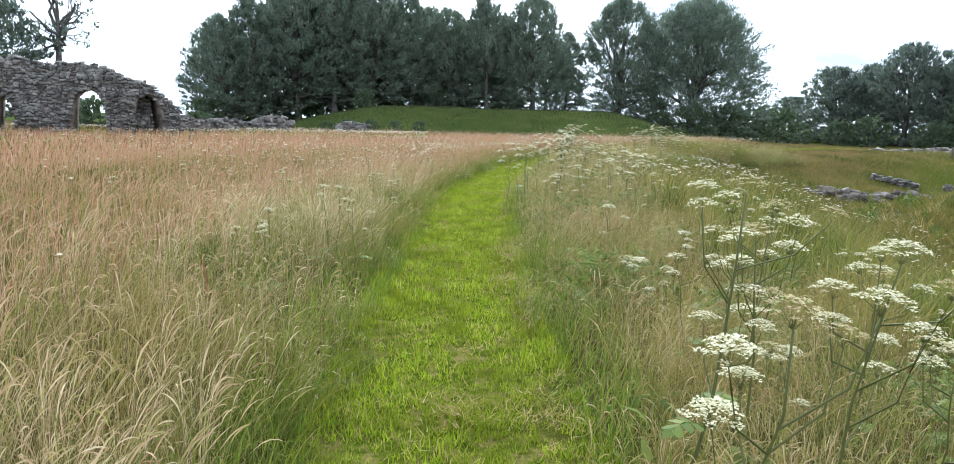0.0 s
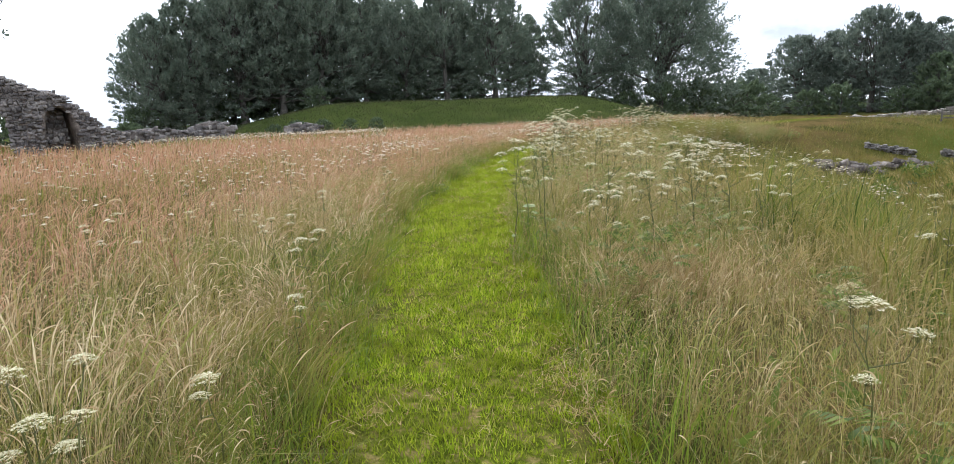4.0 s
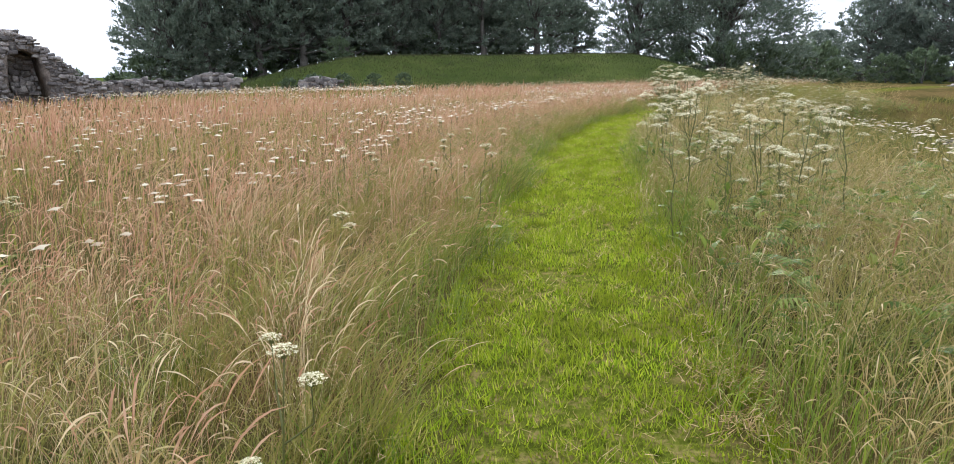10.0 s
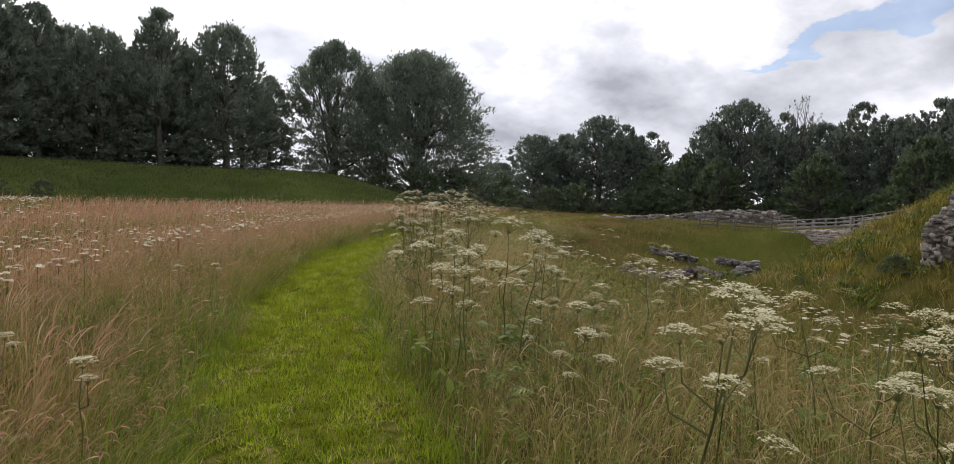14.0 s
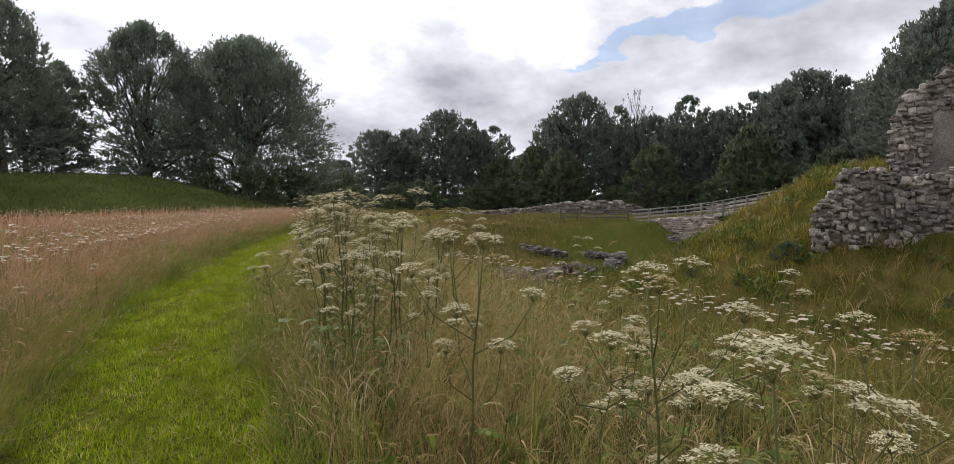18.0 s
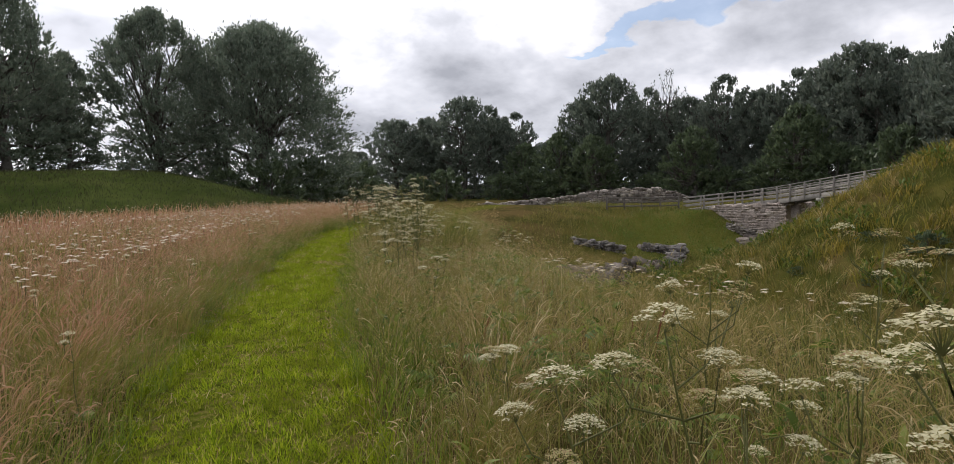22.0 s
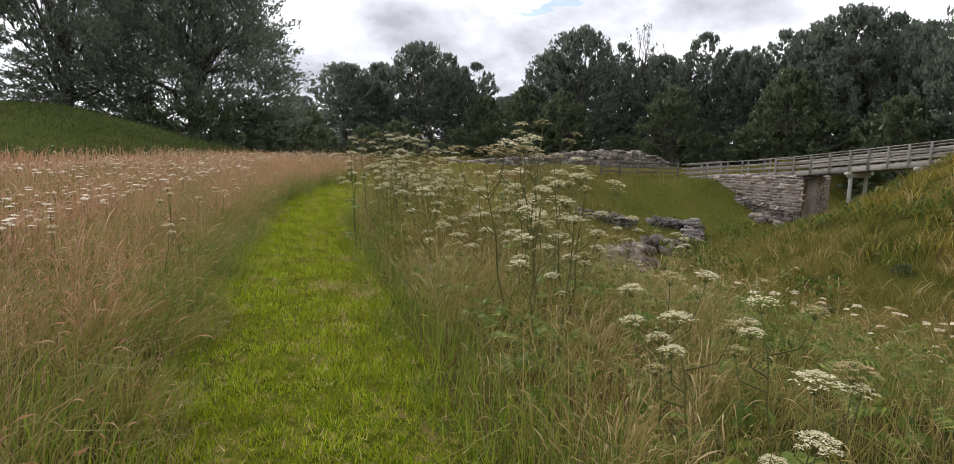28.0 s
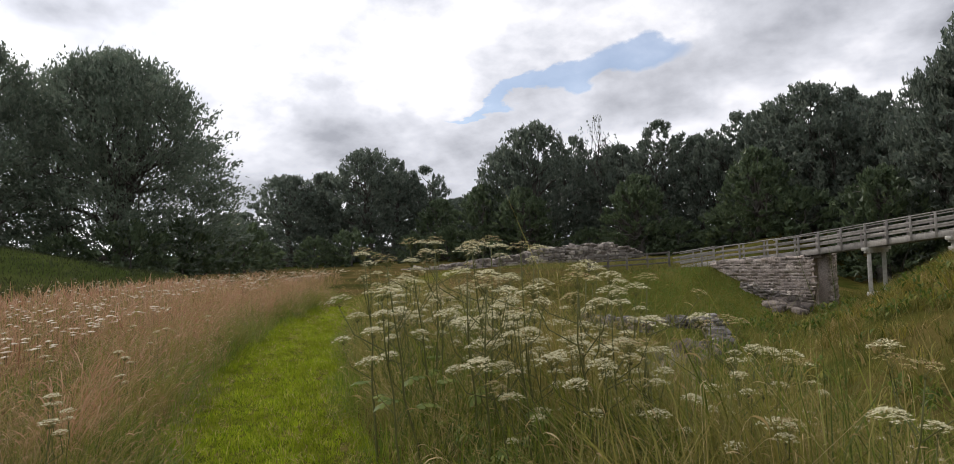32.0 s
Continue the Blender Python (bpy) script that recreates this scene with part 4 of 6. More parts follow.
def build_masonry():
    # castle wall on the bank: low front wall, tall tower stub behind, and a shoulder
    stone_wall("castle_wall", "low broken rubble wall of grey stone on the bank", (32.0, 30.9), (33.5, 23.8), 1.0, ragged([(0, 0.6), (0.06, 1.5), (0.13, 2.4), (0.3, 2.7), (0.4, 2.2), (0.6, 2.4), (0.9, 3.0), (1, 3.0)], 0.35, 1), course=0.15, stone=0.23, loose=0.2, seed=2)
    stone_wall("castle_tower", "tall broken stub of a stone tower with a plastered face", (35.2, 28.9), (36.1, 22.6), 1.4,
               ragged([(0, 4.6), (0.06, 5.8), (0.25, 6.3), (0.28, 6.8), (0.47, 6.9), (0.49, 7.6), (0.9, 7.6), (1.0, 6.9)], 0.25, 2), course=0.14, stone=0.24, loose=0.15, seed=3, mats=(M_FACE, M_STONE),
               skip=lambda m, z: 0.22 < m < 0.9 and 2.4 < z < 5.0)
    stone_wall("castle_wall", "sloping broken rubble wall running up the bank", (33.6, 24.3), (34.2, 15.5), 1.2, ragged([(0, 3.0), (0.08, 3.8), (0.25, 5.0), (0.45, 7.0), (0.8, 7.4), (1, 6.0)], 0.4, 3), course=0.15, stone=0.23, loose=0.2, seed=4)
    # low wall far beyond the ditch
    stone_wall("field_wall", "long low ruined stone wall across the far field", (48, 84), (73.5, 62.5), 1.4, ragged([(0, -0.9), (0.35, -0.6), (0.58, 0.0), (0.72, 0.65), (0.9, 0.75), (1, -0.1)], 0.3, 4), course=0.2, stone=0.42, loose=0.12, most=0, seed=5)
    # ruined range with arches at the meadow's far side
    def span(u):
        """Height of the arched opening over the ground, by share of the wall's length."""
        best = -9.0
        for mid, half, spring, rise in ((0.76, 0.11, 1.7, 1.5), (0.24, 0.05, 1.5, 1.2)):
            k = abs(u - mid) / half
            if k < 1:
                best = max(best, spring + rise * math.sqrt(1 - k * k))
        return best

    niche = lambda u: 1.6 + 1.4 * math.sqrt(1 - ((u - 0.3) / 0.17) ** 2) if abs(u - 0.3) < 0.17 else -9.0
    stone_wall("abbey_wall", "tall ruined rubble wall with dark round arches", (-31.5, 47.5), (-21.8, 49.5), 1.3, ragged([(0, 5.4), (0.25, 5.2), (0.5, 4.9), (0.8, 5.0), (1, 4.2)], 0.4, 6), course=0.15, stone=0.27, loose=0.12, most=100, mats=(M_CORE, M_ABBEY), seed=6, skip=lambda m, z: z < span(m), under=span)
    stone_wall("abbey_wall", "thin back wall closing the ruin's shallow niche", (-22.95, 49.75), (-18.65, 54.15), 0.5, ragged([(0, 4.0), (0.3, 3.7), (0.55, 2.6), (0.75, 1.3), (1, 0.9)], 0.2, 16), course=0.2, stone=0.36, most=0, mats=(M_CORE, M_ABBEY), seed=16)
    stone_wall("rendered_wall", "smooth pale block of wall beside the ruin", (-31.0, 44.6), (-28.4, 45.2), 1.0, ragged([(0, 3.2), (0.5, 2.4), (0.8, 1.2), (1, 0.9)], 0.1, 15), course=0.3, stone=0.6, loose=0.02, most=0, seed=15, mats=(M_PALE, M_PALE))
    stone_wall("abbey_wall", "broken end of a ruined rubble wall stepping down", (-22.3, 49.1), (-18.0, 53.5), 1.3, ragged([(0, 4.2), (0.3, 3.9), (0.55, 2.8), (0.75, 1.5), (1, 1.1)], 0.3, 7), course=0.15, stone=0.27, loose=0.12, most=100, mats=(M_CORE, M_ABBEY), seed=7, skip=lambda m, z: z < niche(m), under=niche)
    stone_wall("abbey_wall", "low overgrown end of a ruined wall", (-18.2, 54.5), (-14.8, 60.5), 1.4, ragged([(0, 1.3), (0.5, 1.2), (1, 0.8)], 0.3, 8), course=0.2, stone=0.36, most=40, mats=(M_CORE, M_ABBEY), seed=8)
    stone_wall("stone_block", "squat block of old masonry in the grass", (-15.6, 60.4), (-12.4, 60.6), 1.8, ragged([(0, 1.2), (0.3, 1.65), (0.7, 1.7), (1, 1.2)], 0.2, 9), course=0.26, stone=0.45, most=60, mats=(M_CORE, M_ABBEY), seed=9)
    stone_wall("stone_block", "low heap of old masonry under the trees", (-9.5, 68), (-6.5, 68.3), 1.8, ragged([(0, 0.9), (0.5, 1.3), (1, 1.0)], 0.2, 10), course=0.26, stone=0.45, most=40, mats=(M_CORE, M_ABBEY), seed=10)
    # old footings laid bare in the ditch
    for p0, p1, top, seed in (((42.0, 49.4), (44.2, 47.9), [(0, -2.6), (1, -2.8)], 31), ((39.5, 45.9), (44.2, 47.8), [(0, -3.2), (0.6, -2.85), (1, -2.7)], 32), ((36.8, 51.0), (39.6, 49.2), [(0, -1.8), (1, -2.4)], 33)):
        stone_wall("footing", "low broken edge of flat stones bare in the ditch", p0, p1, 0.9, ragged(top, 0.12, seed), course=0.13, stone=0.3, loose=0.28, most=50, mats=(M_CORE, M_ABBEY), seed=seed)
    heap("fallen_stones", "flat grey stones tumbled on the ditch floor", 31.5, 45.5, 2.6, 1.6, 0.35, 70, 3, size=0.6)
    heap("fallen_stones", "broken line of old footings in the ditch", 37.0, 46.5, 3.2, 0.9, 0.5, 60, 4, size=0.55)
    heap("fallen_stones", "dark stones tumbled at the foot of the bridge pier", 50.6, 45.0, 1.6, 1.3, 0.4, 40, 6, size=0.55)
    heap("fallen_stones", "few grey stones half hidden beside the track", 13.35, 38.95, 0.3, 0.3, 0.12, 7, 8, size=0.26)
    heap("fallen_stones", "small scatter of stones in the grass", 28.5, 44.0, 1.8, 0.8, 0.25, 28, 5, size=0.45)


build_masonry()

# ---- footbridge ----
DECK = [(46.6, 32.3, 1.7), (49.3, 36.7, 1.09), (51.8, 40.8, 0.52), (54.0, 44.4, 0.02), (55.4, 47.0, -0.26), (55.2, 49.9, -0.52), (53.6, 52.2, -0.82)]


def beam(name, a, b, w, h, mat, parent, label=""):
    a, b = Vector(a), Vector(b)
    d = b - a
    p = Pile()
    box_pile(p, (0, 0, 0), (d.length, w, h), bevel=0.015)
    turn = math.atan2(d.y, d.x)
    tilt = math.asin(max(-1, min(1, d.z / d.length)))
    return part(name, p.mesh(name, mat), parent, label, Matrix.LocRotScale((a + b) / 2, Euler((0, -tilt, turn)), None))


def build_bridge():
    br = thing("footbridge", "weathered timber footbridge with post and rail sides on stone pier", "footbridge")
    pts = [Vector(p) for p in DECK]
    for i, (a, b) in enumerate(zip(pts, pts[1:])):
        d = (b - a).normalized()
        n = Vector((d.y, -d.x, 0)).normalized()
        for s in (-0.75, 0.75):
            beam("stringer", a + n * s - Vector((0, 0, 0.16)), b + n * s - Vector((0, 0, 0.16)), 0.14, 0.3, M_RAIL, br)
            for z in (0.32, 0.62, 0.95):
                beam("rail", a + n * s * 1.02 + Vector((0, 0, z)), b + n * s * 1.02 + Vector((0, 0, z)), 0.05 if z < 0.9 else 0.12, 0.12 if z < 0.9 else 0.06, M_RAIL, br)
        length = (b - a).length
        k = max(2, round(length / 1.35))
        for j in range(k):
            q = a + (b - a) * (j / k)
            for s in (-0.75, 0.75):
                c = q + n * s * 1.1
                beam("post", c - Vector((0, 0, 0.3)), c + Vector((0, 0, 0.98)), 0.11, 0.11, M_RAIL, br)
        m = max(3, round(length / 0.16))
        for j in range(m):
            q = a + (b - a) * ((j + 0.5) / m) + Vector((0, 0, 0.02))
            beam("plank", q - n * 0.78, q + n * 0.78, 0.145, 0.045, M_RAIL, br)
    for x, y, z in ((51.8, 40.8, 0.52), (49.6, 37.2, 1.02)):
        ground_z = float(height(np.array([x]), np.array([y]))[0])
        tr = Vector((x, y, z - 0.3))
        n = Vector((0.855, -0.52, 0)).normalized()
        up = Vector((0, 0, 1))
        beam("cap_beam", tr - n * 1.0 - up * 0.09, tr + n * 1.0 - up * 0.09, 0.3, 0.18, M_WHITE, br, "pale painted cap beam")
        beam("corbel", tr - n * 0.82 - up * 0.24, tr + n * 0.82 - up * 0.24, 0.26, 0.14, M_WHITE, br)
        for s in (-0.6, 0.6):
            foot = tr + n * s
            foot.z = ground_z - 0.3
            beam("trestle_leg", foot, tr + n * s - up * 0.3, 0.2, 0.2, M_WHITE, br, "pale painted trestle leg")
        beam("sill_beam", Vector((x, y, ground_z + 0.12)) - n * 0.8, Vector((x, y, ground_z + 0.12)) + n * 0.8, 0.26, 0.22, M_WHITE, br)
    # stone abutment under the turn of the deck
    top = lambda u: -0.24 - 0.3 * u
    stone_wall("bridge_pier", "coursed stone pier carrying the footbridge", (54.4, 50.2), (53.3, 43.9), 1.0, lambda u: top(1 - u), course=0.17, stone=0.34, loose=0.03, most=300, foot=0.6, seed=12, mats=(M_PIER, M_PIER), category="stone pier")
    stone_wall("bridge_pier", "shaded end wall of the footbridge's stone pier", (53.5, 43.7), (56.4, 43.7), 1.0, lambda u: -0.25, course=0.17, stone=0.34, loose=0.03, most=100, foot=0.6, seed=13, mats=(M_PIER, M_PIER), category="stone pier")
    stone_wall("retaining_wall", "low broken stone wall below the pier", (51.9, 47.8), (52.1, 44.6), 0.9, ragged([(0, -1.7), (0.5, -2.1), (1, -2.5)], 0.25, 5), most=60, seed=14)
    fence = thing("field_fence", "dark three-rail timber fence beside the ditch", "fence")
    run = [Vector(put(np.array([q]))[0]) for q in ((53.4, 52.6), (52.6, 53.8), (51.0, 54.6), (49.4, 55.2), (47.8, 55.8))]
    for a, b in zip(run, run[1:]):
        for z in (0.3, 0.62, 0.95):
            beam("rail", a + Vector((0, 0, z)), b + Vector((0, 0, z)), 0.04, 0.11, M_DARKRAIL, fence)
    for p in run:
        beam("post", p - Vector((0, 0, 0.4)), p + Vector((0, 0, 1.05)), 0.12, 0.12, M_DARKRAIL, fence)


build_bridge()


def build_sign():
    x, y = 58.0, 65.6
    z = float(height(np.array([x]), np.array([y]))[0])
    sign = thing("notice_board", "small dark notice board on a post beside the far wall", "sign")
    beam("post", (x, y, z - 0.3), (x, y, z + 0.85), 0.1, 0.1, M_DARKRAIL, sign)
    t = Vector((0.75, -0.66, 0))
    q = Vector((x, y, z + 0.95))
    beam("board", q - t * 0.45, q + t * 0.45, 0.06, 0.42, M_DARKRAIL, sign)


build_sign()

# ---- tall umbels ----


def umbel_mesh(r, R, seeded=False):
    p = Pile()
    n = int(r.integers(17, 23))
    hub = np.array([0, 0, -0.55 * R])
    V, F, slots = [hub - (0.0016, 0, 0), hub + (0.0016, 0, 0)], [], []
    for i in range(n):
        q = math.sqrt((i + 0.4) / n)
        a = i * 2.39996 + r.uniform(-0.2, 0.2)
        c = np.array([math.cos(a) * R * q, math.sin(a) * R * q, 0.46 * R * (1 - q * q) + r.uniform(-0.07, 0.07) * R])
        rr = R * r.uniform(0.19, 0.27) * (0.75 if seeded else 1)
        at = len(V)
        V.append(c - np.array([0, 0, rr * 0.25]))
        F.append((0, 1, at))
        slots.append(1)
        for j in range(12):
            b, q2 = j * 2.39996 + r.uniform(-0.3, 0.3), math.sqrt((j + 0.5) / 12)
            o = c + np.array([math.cos(b), math.sin(b), 0]) * rr * 1.1 * q2 + np.array([0, 0, rr * (0.35 * (1 - q2 * q2) + r.uniform(-0.15, 0.15))])
            w = rr * r.uniform(0.3, 0.48)
            d = r.uniform(0, 6.28)
            tip = [o + np.array([math.cos(d + e), math.sin(d + e), r.uniform(-0.5, 0.5)]) * w for e in (0, 2.1, 4.2)]
            V += tip
            F.append((len(V) - 3, len(V) - 2, len(V) - 1))
            slots.append(0)
    p.add(V, F)
    p.s = [np.array(slots)]
    return p.mesh("umbel", [M_SEEDED if seeded else M_FLORET, M_STEM])


def lobed_leaf(L):
    """A coarse leaf of paired lobes along a rib, arching."""
    p = Pile()
    rib = lambda u: np.array([u * L, 0, 0.25 * L * math.sin(u * 2.6) - 0.12 * L * u])
    for u, w in ((0.35, 0.34), (0.58, 0.3), (0.8, 0.24)):
        for s in (-1, 1):
            a, b = rib(u - 0.1), rib(u + 0.1)
            tip = rib(u + 0.12) + np.array([0, s * w * L, -0.05 * L])
            e1, e2 = a * 0.4 + tip * 0.6 + np.array([-0.06 * L, s * 0.05 * L, 0]), b * 0.45 + tip * 0.55 + np.array([0.05 * L, s * 0.03 * L, 0])
            p.add([a, b, e2, tip, e1], [(0, 1, 2), (0, 2, 4), (4, 2, 3)])
    a, b = rib(0.82), rib(1.12)
    p.add([a, rib(0.95) + np.array([0, 0.14 * L, 0]), b, rib(0.95) - np.array([0, 0.14 * L, 0])], [(0, 1, 2), (0, 2, 3)])
    tube(p, [rib(u) for u in (0, 0.3, 0.6, 0.9)], [0.006, 0.005, 0.004, 0.002], 3)
    return p.mesh("leaf", M_BROAD)


def make_umbel_plant(seed, H, branches, R, label, seeded=0.15, name="hogweed", group="hogweed along the track"):
    r = np.random.default_rng(seed)
    ob = thing(name, label, "wild plant", group)
    k = np.linspace(0, 1, 6)
    lean = r.normal(0, 0.07, 2)
    pts = np.stack([lean[0] * H * k + r.normal(0, 0.012, 6), lean[1] * H * k + r.normal(0, 0.012, 6), H * k], 1)
    pts[0] = (0, 0, -0.05)
    p = Pile()
    tube(p, pts, 0.0085 * (H / 1.3) * (1 - 0.62 * k), 6)
    part("stem", p.mesh("stem", M_STEM), ob)
    heads = [(pts[-1], R, np.array([lean[0], lean[1], 1.0]))]
    for i in range(branches):
        f = r.uniform(0.42, 0.86)
        a0 = np.array([np.interp(f * H, pts[:, 2], pts[:, q]) for q in range(3)])
        az = i * 2.2 + r.uniform(-0.5, 0.5)
        reach = H * r.uniform(0.09, 0.22)
        end = a0 + np.array([math.cos(az) * reach, math.sin(az) * reach, H * r.uniform(0.12, 0.32)])
        end[2] = min(end[2], H * 1.04)
        mid = (a0 + end) / 2 + np.array([math.cos(az) * 0.05, math.sin(az) * 0.05, -0.03])
        b = Pile()
        tube(b, [a0, mid, end], [0.004, 0.0034, 0.0024], 4)
        part("branch", b.mesh("branch", M_STEM), ob)
        heads.append((end, R * r.uniform(0.65, 0.98), end - mid))
    for c, rad, d in heads:
        s = r.random() < seeded
        d = Vector(d).normalized() * 0.6 + Vector((0, 0, 1))
        q = Vector((0, 0, 1)).rotation_difference(d)
        part("umbel", umbel_mesh(r, rad, s), ob, "seeding greenish umbel" if s else "creamy white flower umbel", Matrix.LocRotScale(Vector(c) + Vector((0, 0, 0.5 * rad)), q, None))
    for i in range(2 if H > 1 else 1):
        f = r.uniform(0.05, 0.4)
        a0 = Vector([float(np.interp(f * H, pts[:, 2], pts[:, q])) for q in range(3)])
        part("leaf", lobed_leaf(r.uniform(0.15, 0.25)), ob, "", Matrix.LocRotScale(a0, Euler((0, r.uniform(-0.5, 0.1), r.uniform(0, 6.28))), None))
    return ob


# hogweed that stands out: x, y, height of the main umbel
TALL = [(1.2, 2.65, 1.68), (0.98, 1.75, 1.4), (1.65, 2.9, 1.5), (1.9, 3.6, 1.55), (2.3, 4.7, 1.35), (2.9, 3.9, 1.3),
        (2.78, 11.06, 1.15), (3.0, 11.7, 1.25), (2.5, 11.9, 1.3), (3.87, 18.4, 1.3), (4.48, 16.3, 1.2), (1.56, 12.6, 1.35), (1.9, 12.3, 1.3), (2.75, 17.9, 1.1),
        (3.25, 19.0, 1.4), (4.1, 18.6, 1.4), (3.6, 17.5, 1.3), (10.16, 34.5, 1.0), (10.5, 34.3, 1.05), (9.9, 34.1, 0.95), (10.7, 34.9, 1.1),
        (14.35, 40.83, 1.45), (14.05, 41.23, 1.4), (14.9, 41.3, 1.65), (15.4, 42.0, 1.75), (14.8, 42.2, 1.65), (14.75, 41.7, 1.6), (15.0, 40.8, 1.72), (15.3, 41.3, 1.75), (15.6, 41.7, 1.8), (15.1, 40.2, 1.55), (14.6, 40.2, 1.5), (15.9, 42.5, 1.8), (15.5, 40.6, 1.65),
        (12.24, 36.62, 1.68), (12.46, 36.5, 1.65), (12.28, 36.41, 1.52), (11.86, 36.5, 1.38), (11.3, 36.13, 1.18), (13.3, 37.66, 1.98), (13.2, 37.36, 1.8), (12.45, 38.04, 1.26), (12.51, 36.7, 1.26),
        (5.09, 24.44, 1.45), (5.06, 23.33, 1.41),
        (3.24, 17.97, 1.03), (3.18, 17.73, 1.03), (3.43, 17.72, 1.21), (2.17, 13.69, 1.26), (2.43, 13.74, 1.33), (1.9, 13.14, 1.22), (1.62, 2.4, 1.55), (6.89, 26.75, 1.5),
        (5.90, 26.75, 1.58), (5.94, 26.57, 1.63), (5.98, 26.32, 1.50), (5.92, 26.17, 1.43), (5.93, 26.12, 1.49), (6.00, 26.56, 1.32), (5.73, 26.12, 1.19), (5.55, 26.00, 1.11), (5.94, 26.88, 1.47), (5.96, 26.65, 1.34), (6.48, 27.83, 1.22), (6.07, 27.96, 1.07), (6.35, 26.4, 1.6), (6.2, 26.9, 1.55), (6.6, 26.0, 1.4)]
# height of the head above the datum, where the ground falls towards the ditch
HEADS = [(11.96, 36.76, 1.52), (11.61, 36.06, 1.36), (13.34, 37.51, 1.46),
         (7.2, 29.4, 0.72), (6.58, 27.74, 0.92), (6.8, 27.5, 1.06), (9.57, 28.12, 0.8), (9.02, 28.01, 1.27), (7.6, 28.4, 1.2)]
# a stand of broad-headed plants close by the track
BROAD = [(4.59, 22.01, 1.42), (4.58, 21.85, 1.3), (4.49, 22.75, 1.27), (4.1, 22.42, 1.17), (4.16, 22.04, 1.16), (4.13, 21.83, 1.06), (3.95, 22.2, 1.04)]
SMALL = [(-0.76, 6.72, 0.85), (-0.96, 6.95, 0.98), (-1.06, 7.06, 0.95), (-0.8, 10.28, 0.8), (0.0, 14.1, 0.82), (-1.31, 14.54, 0.96), (0.84, 18.83, 0.92), (0.95, 18.12, 0.88), (7.6, 35.42, 0.7), (11.0, 40.45, 0.98)]


def build_umbels():
    r = np.random.default_rng(17)
    big = [make_umbel_plant(100 + i, h, b, R, "tall hogweed with creamy white flat flower heads", s) for i, (h, b, R, s) in enumerate(
        ((1.5, 7, 0.086, 0.25), (1.35, 6, 0.083, 0.25), (1.25, 7, 0.076, 0.15), (1.6, 6, 0.083, 0.35), (1.4, 5, 0.093, 0.1), (1.2, 5, 0.082, 0.3), (0.95, 4, 0.08, 0.1), (1.05, 4, 0.08, 0.25)))]
    own = [1.5, 1.35, 1.25, 1.6, 1.4, 1.2, 0.95, 1.05]
    little = [make_umbel_plant(200 + i, h, b, R, "slender meadow umbel with small white flower heads", 0.0, "cow_parsley", "white umbels in the meadow") for i, (h, b, R) in enumerate(((0.9, 2, 0.05), (0.8, 1, 0.055), (0.95, 3, 0.045)))]
    lown = [0.9, 0.8, 0.95]
    broad = [make_umbel_plant(300 + i, h, b, R, "stout hogweed with broad creamy flower heads", s) for i, (h, b, R, s) in enumerate(((1.3, 3, 0.112, 0.2), (1.15, 2, 0.116, 0.1)))]
    used = set()

    def set_one(kinds, owns, x, y, h):
        near = [k for k in range(len(kinds)) if 0.84 < h / owns[k] < 1.2] or [int(np.argmin([abs(h / o - 1) for o in owns]))]
        i = near[int(r.integers(len(near)))]
        m = stand(x, y, r.uniform(0, 360), 1.0, 1.0, 0.02) @ Matrix.Diagonal((1, 1, h / owns[i], 1)) if h / owns[i] < 0.8 else stand(x, y, r.uniform(0, 360), h / owns[i], 1.0, 0.02)
        if (id(kinds), i) in used:
            again(kinds[i], m)
        else:
            used.add((id(kinds), i))
            kinds[i].matrix_basis = m

    for x, y, h in TALL:
        set_one(big, own, x, y, h + (0.05 if y > 40 else -0.07))
    for x, y, h in BROAD:
        set_one(broad, [1.3, 1.15], x, y, h - 0.07)
    for x, y, z in HEADS:
        set_one(big, own, x, y, z - 0.07 - float(height(np.array([x]), np.array([y]))[0]))
    for x, y, h in SMALL:
        set_one(little, lown, x, y, h)
    # thickets along the right edge: share of plants by distance along the track
    count = 0
    while count < 148:
        u, s = r.uniform(13, 76), 1.45 + abs(r.normal(0, 1.9))
        y = float(np.interp(u, TU, TQ[:, 1]))
        share = float(np.interp(y, [0, 1, 6, 7, 10, 11, 26, 27, 32.5, 34, 36, 38, 39.5, 48, 53], [0.3, 0.45, 0.5, 0.5, 0.5, 0.75, 0.9, 0.1, 0.08, 0.3, 0.12, 0.06, 1.4, 1.4, 0.6]))
        if s > 7.5 or r.uniform(0, 1.4) > share or noise.noise(Vector((u * 0.5, s * 0.7, 2))) < -0.15:
            continue
        x, y = beside(np.array([u]), np.array([s]))[0]
        set_one(big, own, x, y, r.uniform(0.85, 1.25) if s > 2.2 else r.uniform(0.7, 0.98))
        count += 1
    for i in range(30):
        x, y = beside(np.array([r.uniform(58, 65)]), np.array([1.3 + abs(r.normal(0, 1.0))]))[0]
        set_one(big, own, x, y, r.uniform(1.1, 1.5))
    for i in range(124):
        u, s = r.uniform(14, 70), -0.95 - abs(r.normal(0, 3.2))
        x, y = beside(np.array([u]), np.array([s]))[0]
        set_one(little, lown, x, y, r.uniform(0.6, 0.8))


build_umbels()


